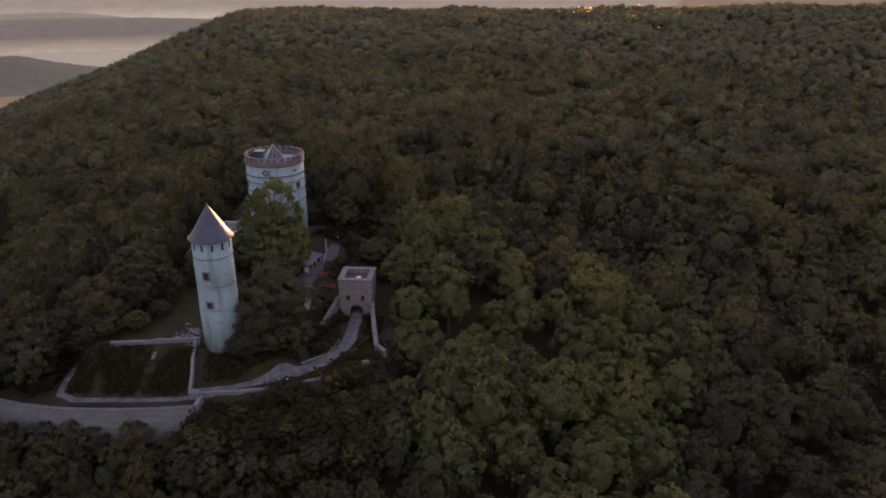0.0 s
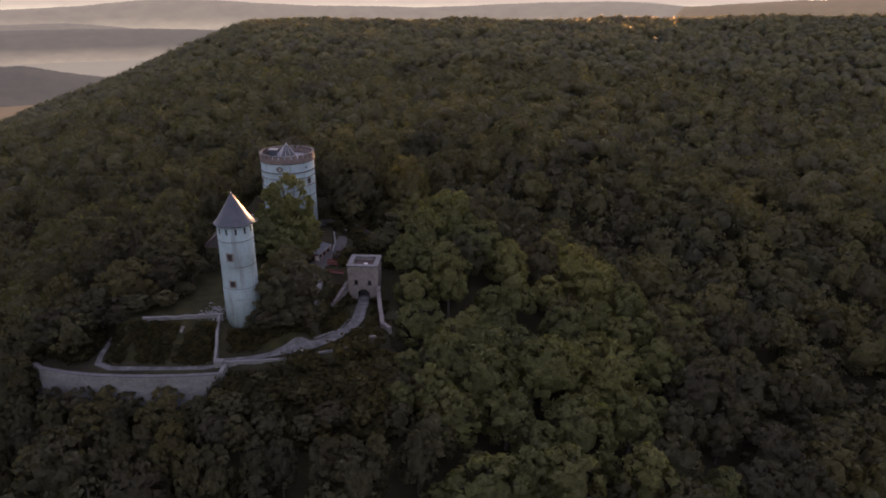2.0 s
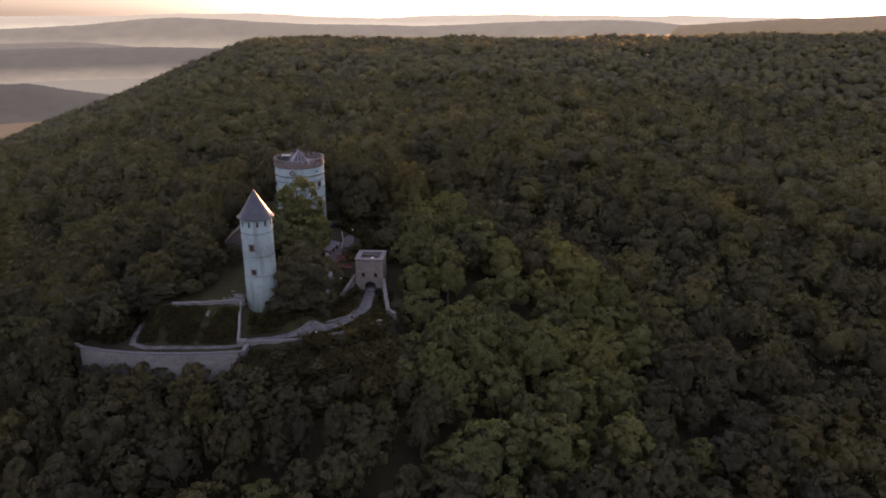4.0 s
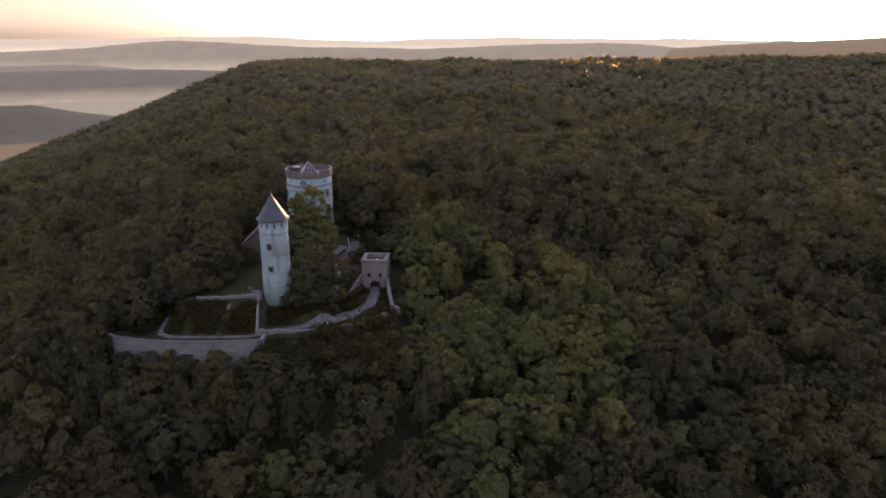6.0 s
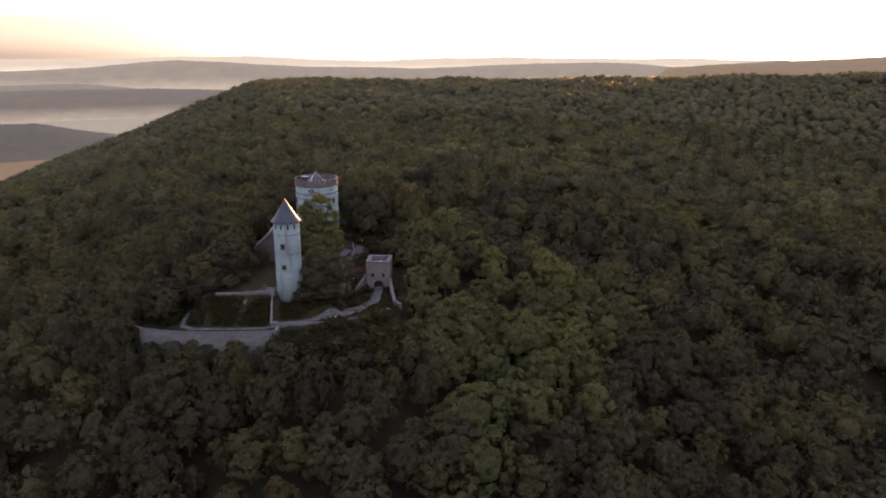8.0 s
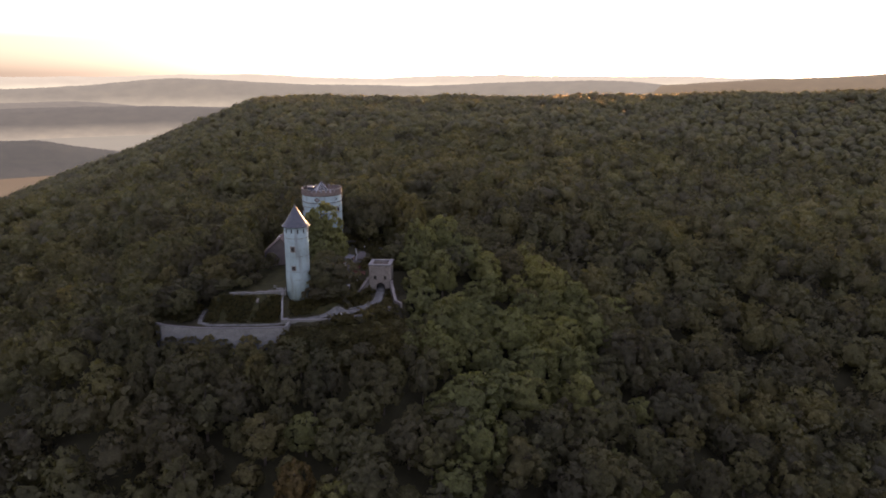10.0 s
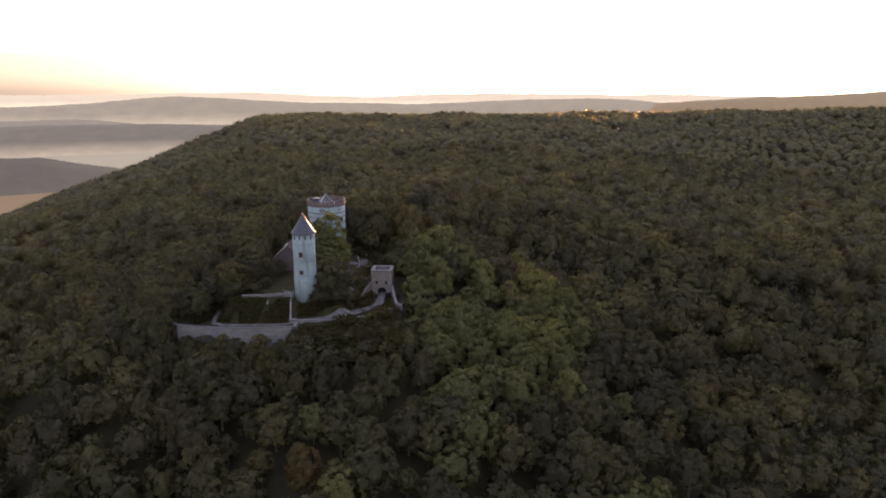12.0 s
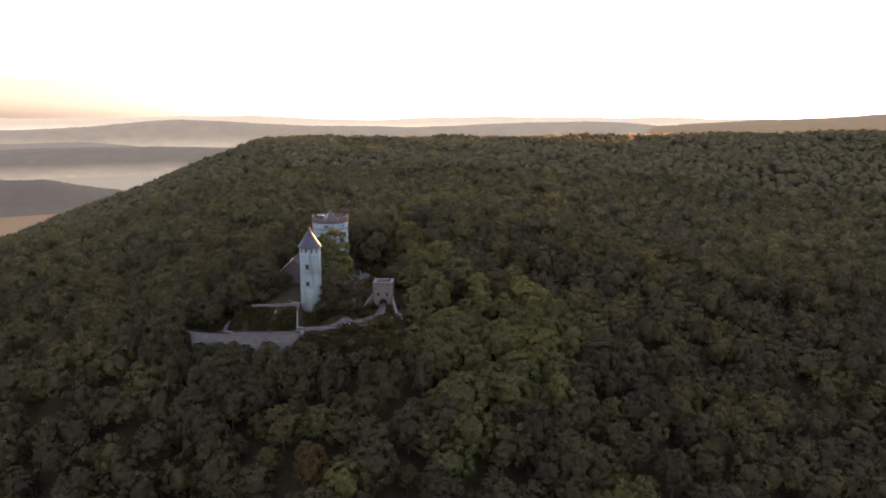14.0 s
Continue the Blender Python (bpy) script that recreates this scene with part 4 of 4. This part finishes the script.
# single trees inside and close round the castle: x, y, top, spread
OWN = [(-43.8, 156.5, 12.0, 1.45), (-47.0, 151, 3.5, 1.2), (-40.0, 155, 3.0, 1.2), (-41.5, 147, 0.5, 1.15), (-37.2, 117.0, 1.6, 1.05), (-33.8, 121.8, 1.4, 1.15), (-38.0, 129, 1.6, 1.25), (-39.5, 138, -1.0, 1.05), (-34.0, 116.5, -8.4, 0.6),
       (-76.0, 139, 7.6, 1.3), (-80.5, 133, 2.5, 1.2), (-67.5, 138, 6.6, 1.25), (-74.0, 123, -1.5, 1.05), (-85.0, 121, -1.5, 1.15), (-78.0, 114, -3.5, 1.0), (-70.0, 122.0, 1.6, 1.1), (-90, 139, 2.0, 1.2),
       (-66.0, 131, 4.6, 1.2), (-61.0, 132.5, -1.0, 0.85), (-71.5, 152, 8.5, 1.3), (-61, 196, 11.5, 1.3), (-38, 197, 12, 1.3), (-28, 187, 10.5, 1.25), (-72, 178, 9, 1.3), (-50, 205, 12.5, 1.3), (-25, 200, 12.5, 1.35), (-15, 192, 9.5, 1.25), (-36, 212, 13, 1.3),
       (-33, 184, 5, 1.1), (-37, 191, 8, 1.1), (-30, 179, 1, 0.9), (-76.5, 107, -4.5, 0.85), (-80.5, 109, -4.0, 0.9), (-85.5, 110, -4.0, 1.0), (-75.0, 116.5, -2.5, 0.95), (-88, 104, -7.5, 0.95), (-66.5, 116, -4.2, 0.6), (-61.5, 118.5, -4.0, 0.6), (-65.0, 126, 1.4, 1.0), (-59.5, 124, -4.5, 0.5), (-70.5, 115.8, -4.0, 0.7),
       (-12.0, 147, -1.0, 1.15), (-7.5, 158, 3.0, 1.25), (-1.0, 169, 5.0, 1.35), (-11, 171, 3.0, 1.2), (-19, 160, -4.5, 0.85), (-9.5, 136, -6.5, 1.05), (-7.0, 125, -9.0, 1.0), (-58.6, 140.5, -2.2, 0.6), (-87.0, 98.0, -9.0, 0.9), (-84.8, 101.0, -10.0, 0.7), (-90.5, 94.0, -11.0, 0.95), (-38.4, 113.4, -5.6, 0.75), (-34.6, 114.6, -5.4, 0.8), (-31.6, 118.5, -5.4, 0.8), (-47.6, 158.0, 7.5, 1.15), (-39.8, 151.0, 2.5, 1.1), (-34.0, 58.0, -30.0, 0.9)]
# castle trees that take the leaf green with light painted in
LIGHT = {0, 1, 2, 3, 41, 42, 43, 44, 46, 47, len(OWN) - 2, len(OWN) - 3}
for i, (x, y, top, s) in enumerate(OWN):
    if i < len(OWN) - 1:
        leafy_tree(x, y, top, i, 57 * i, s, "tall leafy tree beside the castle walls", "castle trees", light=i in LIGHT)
turning = leafy_tree(OWN[-1][0], OWN[-1][1], OWN[-1][2], 3, 40, OWN[-1][3], "broadleaf tree turning rusty orange among green woods")
for piece in turning.children:
    if piece.name.startswith("crown"):
        piece.data = piece.data.copy()
        piece.data.materials[0] = M_RUST

# the woods: a jittered grid over the hill, close trees single, the rest as stuff
place_rng = np.random.default_rng(5)


def wood_places(y0, y1, step):
    out = []
    y = y0
    while y < y1:
        half = max(110, 35 + 0.68 * (y + 110))
        x = -half
        while x < half:
            out.append((x + place_rng.uniform(-0.32, 0.32) * step, y + place_rng.uniform(-0.32, 0.32) * step))
            x += step
        y += step * 0.9
    p = np.array(out)
    w = inside_castle(p[:, 0], p[:, 1])
    return p[w < 0.25]


near = wood_places(0, 500, 11.2)
own = np.array([o[:2] for o in OWN])
near = near[~((near[:, 1] > 83) & (near[:, 1] < 116) & (near[:, 0] > -90) & (near[:, 0] < -11))]
near = near[np.min(np.linalg.norm(near[:, None] - own[None], axis=2), axis=1) > 4.5]
# close the gaps that the scatter leaves between crowns
taken, added = np.concatenate([near, own]), []
for y in np.arange(20, 330, 3.0):
    for x in np.arange(-130, 190, 3.0):
        if (83 < y < 116 and -90 < x < -9) or inside_castle(np.array([x]), np.array([y]))[0] > 0.2:
            continue
        d = np.hypot(taken[:, 0] - x, taken[:, 1] - y).min()
        if d > 6.8:
            added.append((x, y))
            taken = np.concatenate([taken, [(x, y)]])
near = np.concatenate([near, np.array(added)])
tops = canopy(near[:, 0], near[:, 1]) + np.clip(place_rng.normal(0, 2.8, len(near)), -5, np.interp(near[:, 1], [300, 420], [5, 2.2]))
# lower growth just below the front wall and the lane
low = smooth01((near[:, 1] - 82) / 14) * smooth01((-10 - near[:, 0]) / 10) * smooth01((near[:, 0] + 92) / 8) * (near[:, 1] < 118)
cap = np.where(near[:, 0] < -44, -16.0, -14.6)
tops = np.where(low > 0.2, np.minimum(tops, cap - 1.5 * place_rng.uniform(0, 1, len(near))), tops)
feet = ground_z(near[:, 0], near[:, 1])
tops = np.maximum(tops, feet + 3.5)
order = np.argsort(np.hypot(near[:, 0] - 10, (near[:, 1] - 92) * 1.1))
for i in order[:215]:
    h = tops[i] - feet[i]
    s = float(np.clip(h / SPAN, 0.45, 1.18) * place_rng.uniform(0.94, 1.2))
    # trees of the spur, brightened by leaf colour as if lit
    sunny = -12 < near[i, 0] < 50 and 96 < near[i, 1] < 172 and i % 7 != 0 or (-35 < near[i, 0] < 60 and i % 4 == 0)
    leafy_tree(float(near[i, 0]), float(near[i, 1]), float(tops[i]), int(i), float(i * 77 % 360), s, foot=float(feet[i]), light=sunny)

# young growth on the bank below the walls
young = np.random.default_rng(31)
for row, y in enumerate((83.5, 88.5, 93.3, 97.2)):
    for k in range(15):
        x = -86 + k * 5.7 + 2.4 * (row % 2) + float(young.uniform(-1.3, 1.3))
        yy = y + float(young.uniform(-1.2, 1.2)) + ((0.1, 0.2, 0.3, 0.36)[row] * max(0.0, x + 46))
        wall = -15.5 if x < -43 else -14.3
        top = wall - 0.16 * (97.2 - y) + float(young.uniform(-0.9, 0.5))
        z = gz(x, yy)
        leafy_tree(x, yy, max(top, z + 2.7), k + row, 40.0 * k + 90 * row, 0.56 + float(young.uniform(0, 0.16)), "young bushy tree on the bank below the wall", "young trees")


def woodland(name, places, tops_, kinds, rng_, spread, label):
    """Many crowns joined into one object."""
    vs, fs, ts, ns, n = [], [], [], [], 0
    for (x, y), top in zip(places, tops_):
        v, f, o, h = kinds[rng_.integers(len(kinds))]
        a, s = rng_.uniform(0, 6.283), rng_.uniform(*spread)
        c, d = math.cos(a) * s, math.sin(a) * s
        u = np.stack([v[:, 0] * c - v[:, 1] * d + x, v[:, 0] * d + v[:, 1] * c + y, (v[:, 2] - h) * s * rng_.uniform(0.9, 1.15) + top], 1)
        vs.append(u)
        fs.append(f + n)
        ts.append(np.full(len(v), rng_.random()))
        ns.append(np.stack([o[:, 0] * c - o[:, 1] * d, o[:, 0] * d + o[:, 1] * c, o[:, 2] * s], 1) / s)
        n += len(v)
    return tagged(new(name, mesh_of(name, np.concatenate(vs), np.concatenate(fs).ravel(), 3, M_WOODS, tints=np.concatenate(ts), facing=np.concatenate(ns))), label, "woodland", kind="stuff")


rest = order[215:]
mid_kinds = []
for k in range(6):
    v, f, o = crown_arrays(rng, 24, 16, 0.76, rng.uniform(5.4, 6.4), 11.5, 2, 5 + k % 3, rng.uniform(0.0, 0.3))
    mid_kinds.append((v, f, o, v[:, 2].max()))
mid, back = rest[near[rest, 1] < 260], rest[near[rest, 1] >= 260]
woodland("mid_woodland", near[mid], tops[mid], mid_kinds, rng, (0.84, 1.14), "dense beech woodland on the flanks of the castle hill")
back_kinds = []
for k in range(6):
    v, f, o = crown_arrays(rng, 10, 8, 1.15, rng.uniform(5.6, 6.6), 11.0, 2, 4 + k % 3, rng.uniform(0.0, 0.25))
    back_kinds.append((v, f, o, v[:, 2].max()))
woodland("back_woodland", near[back], tops[back], back_kinds, rng, (0.78, 1.06), "dense beech woodland behind the castle")
far_kinds = []
for k in range(8):
    v, f, o = crown_arrays(rng, 6, 3, 0.95, rng.uniform(5.8, 6.8), 10.0, 2, 7, 0.1)
    far_kinds.append((v, f, o, v[:, 2].max()))
far_places = wood_places(500, 985, 11.2)
far_tops = canopy(far_places[:, 0], far_places[:, 1]) + np.clip(place_rng.normal(1.0, 1.7, len(far_places)), -3.0, 3.6)
woodland("far_woodland", far_places, far_tops, far_kinds, rng, (0.72, 1.0), "far dark woodland rising to the crest of the hill")
front_places = wood_places(-130, 0, 10.0)
front_tops = canopy(front_places[:, 0], front_places[:, 1]) + place_rng.normal(0, 1.6, len(front_places))
woodland("lower_woodland", front_places, front_tops, back_kinds, rng, (0.9, 1.25), "beech woodland on the lower slope of the spur")

# ---- shrubs on the banks ----
shrub_rng = np.random.default_rng(23)
shrub_kinds = []
for k in range(4):
    v, f, o = crown_arrays(shrub_rng, 5, 14, 0.26, 1.1, 1.3, 1, 3, 0.0)
    shrub_kinds.append((v, f, o, v[:, 2].max()))


def shrubs(name, n, x0, x1, y0, y1, keep, size, label):
    vs, fs, ts, ns, m = [], [], [], [], 0
    while n:
        x, y = shrub_rng.uniform(x0, x1), shrub_rng.uniform(y0, y1)
        if not keep(x, y):
            continue
        n -= 1
        v, f, o, h = shrub_kinds[shrub_rng.integers(4)]
        s = shrub_rng.uniform(*size)
        vs.append(v * s * np.array([1, 1, 0.8]) + np.array([x, y, gz(x, y) - 0.15]))
        fs.append(f + m)
        ts.append(np.full(len(v), shrub_rng.random()))
        ns.append(o)
        m += len(v)
    tagged(new(name, mesh_of(name, np.concatenate(vs), np.concatenate(fs).ravel(), 3, M_SHRUB, tints=np.concatenate(ts), facing=np.concatenate(ns))), label, "shrubs", kind="stuff")


shrubs("bank_shrubs", 620, -69.0, -47.9, 104.5, 111.4, lambda x, y: y > 104.6 + 0.2 * math.sin(x) and noise.noise((x * 0.3, y * 0.12, 3)) > -0.22, (0.25, 0.75), "low scrub and brambles on the grassy bank")
shrubs("terrace_shrubs", 80, -82, -73.3, 104.8, 114, lambda x, y: y > 104.6 - 0.25 * (x + 73), (0.8, 1.7), "dark bushes at the end of the terrace")
shrubs("tower_shrubs", 300, -46, -29.5, 108.0, 116.5, lambda x, y: math.hypot(x + 44.1, y - 116.5) > 4.3 and y > np.interp(x, [-46, -40, -33.5, -29], [107.0, 108.2, 111.4, 115.2]) + 1.0, (0.3, 0.95), "low bushes round the foot of the slender tower")
def lane_x(y):
    return np.interp(y, [105.2, 106.2, 108.9, 112.4, 116.4, 120.4, 126, 140], [-45.5, -40, -33.5, -29, -25.2, -22.6, -21.6, -21.9])


shrubs("gate_shrubs", 90, -30, -16, 117, 138, lambda x, y: abs(x - lane_x(y)) > 2.5 and x > -29.5 + (y - 124) * 0.18, (0.4, 1.2), "bushes filling the hollow beside the gateway")
shrubs("hollow_shrubs", 70, -31, -26, 122, 141, lambda x, y: x < -26.2 - (140 - y) * 0.22 and x > -31.2, (0.8, 1.9), "dark bushes between the courtyard wall and the gatehouse")
shrubs("keep_shrubs", 70, -41, -24, 177, 192, lambda x, y: math.hypot(x + 47, y - 173.5) > 9, (0.9, 2.2), "dark bushes beside the great tower")
shrubs("verge_shrubs", 150, -30, -11, 107, 126, lambda x, y: x > lane_x(y) + 2.6 and y > np.interp(x, [-33.6, -28.5, -24, -17, -12], [106.4, 108.5, 110.8, 115.2, 117.5]), (0.25, 0.65), "rough growth on the verge below the lane")
shrubs("yard_shrubs", 170, -34, -14, 148, 178, lambda x, y: x > -29.5 or y > 172.5, (0.6, 1.8), "dark bushes behind the gatehouse")
shrubs("wall_shrubs", 420, -84, -12, 90, 114, lambda x, y: y < (98.6 if x < -45 else np.interp(x, [-45, -40, -33.6, -28.5, -24, -17, -12], [102.7, 103.3, 104.7, 106.7, 108.8, 113.2, 115.5])), (1.2, 2.5), "dense bushes at the foot of the castle walls")
LANE_EDGE = ([-45, -40, -33.6, -28.5, -24, -17, -12], [103.2, 103.9, 105.2, 107.3, 109.4, 113.8, 116.0])
shrubs("corner_shrubs", 95, -46.5, -35.5, 95, 103.6, lambda x, y: y < 99.0 or (x > -43.9 and y < np.interp(x, *LANE_EDGE) - 0.7), (1.1, 1.9), "bushes round the corner of the retaining wall")
shrubs("lane_shrubs", 190, -44.2, -12, 97, 116, lambda x, y: -4.5 < y - np.interp(x, *LANE_EDGE) < -1.2, (0.7, 1.25), "bushes crowding the outer side of the lane wall")
shrubs("terrace_hedge", 70, -68, -46.6, 100.6, 101.6, lambda x, y: True, (0.25, 0.4), "dark low hedge behind the parapet")

# ---- rubble by the upper wall ----
heap_rng = np.random.default_rng(41)
vs, fs, m = [], [], 0
for k in range(110):
    x, y = heap_rng.normal(-50.2, 1.5), heap_rng.normal(116.0, 1.9)
    s = heap_rng.uniform(0.1, 0.3)
    v = lumpy(ICO[1][0], heap_rng, 0.3) * s * np.array([1.2, 0.9, 0.6])
    vs.append(v + np.array([x, y, gz(x, y) + 0.08]))
    fs.append(ICO[1][1] + m)
    m += len(v)
tagged(new("rubble", mesh_of("rubble", np.concatenate(vs), np.concatenate(fs).ravel(), 3, M_WALL, False)), "scattered pale rubble stones beside the slender tower", "rubble", kind="stuff")

# ---- distance: ridges beyond the valley, morning mist painted into their glow ----


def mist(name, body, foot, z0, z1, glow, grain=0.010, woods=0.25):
    """Far land with the bright air put into its emission: paler towards the mist painted at its foot."""
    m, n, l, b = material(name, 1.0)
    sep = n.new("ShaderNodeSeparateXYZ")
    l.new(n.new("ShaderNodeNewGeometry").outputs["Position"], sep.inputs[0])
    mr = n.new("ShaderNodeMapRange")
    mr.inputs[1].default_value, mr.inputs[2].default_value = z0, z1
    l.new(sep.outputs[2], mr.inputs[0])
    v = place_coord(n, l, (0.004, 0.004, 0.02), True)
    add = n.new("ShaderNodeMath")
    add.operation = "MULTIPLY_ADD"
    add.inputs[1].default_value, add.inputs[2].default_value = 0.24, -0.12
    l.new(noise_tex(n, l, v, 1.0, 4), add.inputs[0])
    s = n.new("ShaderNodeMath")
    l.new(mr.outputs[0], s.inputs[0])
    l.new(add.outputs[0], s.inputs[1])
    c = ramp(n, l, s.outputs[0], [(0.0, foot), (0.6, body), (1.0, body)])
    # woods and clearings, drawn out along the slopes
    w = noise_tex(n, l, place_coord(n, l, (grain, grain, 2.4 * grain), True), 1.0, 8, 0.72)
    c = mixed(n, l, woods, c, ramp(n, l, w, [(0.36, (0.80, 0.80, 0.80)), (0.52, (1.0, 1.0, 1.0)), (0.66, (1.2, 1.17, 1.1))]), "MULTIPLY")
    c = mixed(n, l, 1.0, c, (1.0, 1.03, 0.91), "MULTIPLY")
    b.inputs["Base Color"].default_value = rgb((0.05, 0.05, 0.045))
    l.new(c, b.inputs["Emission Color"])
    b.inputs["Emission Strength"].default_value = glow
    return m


def ridge(name, dist, az0, az1, top, base, mat, seed, rough, label, knoll=0.0, ends=8.0, rise=0.0):
    """A long hill seen from the south: az in degrees right of north, heights in metres."""
    n, rows = 900, 7
    r = np.random.default_rng(seed)
    ph, am = r.uniform(0, 6.3, 14), r.uniform(0.4, 1, 14)
    verts = []
    for j in range(rows):
        f = j / (rows - 1)
        for i in range(n):
            a = az0 + (az1 - az0) * i / (n - 1)
            h = sum(am[k] * math.sin(a * (0.22 * 1.62 ** (k % 8)) + ph[k]) / (1 + k % 8) ** 1.6 for k in range(14))
            h = top + rise * (a - az0) + rough * h + knoll * math.exp(-((a + 23.0) / 3.2) ** 2)
            edge = min(1, (a - az0) / ends, (az1 - a) / ends)
            h = base + (h - base) * max(0.0, edge) ** 0.6
            if j == rows - 1:
                h += rough * 0.3 * (r.random() - 0.5)
            d = dist - (1 - f) * 260
            verts.append((d * math.sin(radians(a)), d * math.cos(radians(a)), base + (h - base) * math.sin(f * math.pi / 2)))
    idx = np.arange(n * rows).reshape(rows, n)
    q = np.stack([idx[:-1, :-1], idx[:-1, 1:], idx[1:, 1:], idx[1:, :-1]], -1).reshape(-1)
    return tagged(new(name, mesh_of(name, np.array(verts), q, 4, mat)), label, "hills", kind="structure")


# strength of the emission that stands in for haze on the far land
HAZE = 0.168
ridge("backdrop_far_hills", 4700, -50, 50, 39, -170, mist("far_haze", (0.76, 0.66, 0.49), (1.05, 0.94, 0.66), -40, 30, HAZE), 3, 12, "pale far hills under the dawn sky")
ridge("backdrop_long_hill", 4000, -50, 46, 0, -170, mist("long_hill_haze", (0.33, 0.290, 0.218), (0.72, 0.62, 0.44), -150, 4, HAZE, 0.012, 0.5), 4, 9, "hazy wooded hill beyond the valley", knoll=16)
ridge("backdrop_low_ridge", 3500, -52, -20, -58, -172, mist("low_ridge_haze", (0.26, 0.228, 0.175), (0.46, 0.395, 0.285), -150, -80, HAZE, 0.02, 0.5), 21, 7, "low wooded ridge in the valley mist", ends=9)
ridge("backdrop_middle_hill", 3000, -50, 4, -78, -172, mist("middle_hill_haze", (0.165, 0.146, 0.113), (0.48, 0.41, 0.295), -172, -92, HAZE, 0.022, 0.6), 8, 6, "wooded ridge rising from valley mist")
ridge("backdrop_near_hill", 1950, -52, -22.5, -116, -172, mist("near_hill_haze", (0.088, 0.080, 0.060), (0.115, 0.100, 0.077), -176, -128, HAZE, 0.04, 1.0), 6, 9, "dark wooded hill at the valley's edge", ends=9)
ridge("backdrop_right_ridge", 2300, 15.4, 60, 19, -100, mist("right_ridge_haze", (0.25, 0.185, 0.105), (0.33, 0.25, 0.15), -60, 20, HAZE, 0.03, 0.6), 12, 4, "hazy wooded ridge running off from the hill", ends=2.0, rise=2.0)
# valley floor and field glow too, for the bright air above them
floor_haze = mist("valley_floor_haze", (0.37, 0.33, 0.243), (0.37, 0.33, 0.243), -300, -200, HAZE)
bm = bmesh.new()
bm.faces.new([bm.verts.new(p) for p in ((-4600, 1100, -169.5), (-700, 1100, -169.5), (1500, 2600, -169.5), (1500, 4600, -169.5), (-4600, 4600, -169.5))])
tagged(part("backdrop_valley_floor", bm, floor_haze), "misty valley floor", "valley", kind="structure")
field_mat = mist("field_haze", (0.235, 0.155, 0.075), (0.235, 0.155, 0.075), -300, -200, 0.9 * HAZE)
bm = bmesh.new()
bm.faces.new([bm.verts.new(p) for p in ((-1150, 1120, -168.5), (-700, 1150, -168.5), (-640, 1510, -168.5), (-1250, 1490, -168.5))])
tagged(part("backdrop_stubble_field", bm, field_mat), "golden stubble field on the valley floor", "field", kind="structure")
# meadow strip whose pale glow is a bank of low mist put into colour
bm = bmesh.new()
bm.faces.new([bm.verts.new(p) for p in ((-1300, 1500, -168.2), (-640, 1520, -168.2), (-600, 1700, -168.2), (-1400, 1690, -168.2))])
tagged(part("backdrop_meadow", bm, mist("meadow_haze", (0.36, 0.33, 0.27), (0.36, 0.33, 0.27), -300, -200, HAZE)), "pale strip of meadow with mist painted over it on the valley floor", "field", kind="structure")
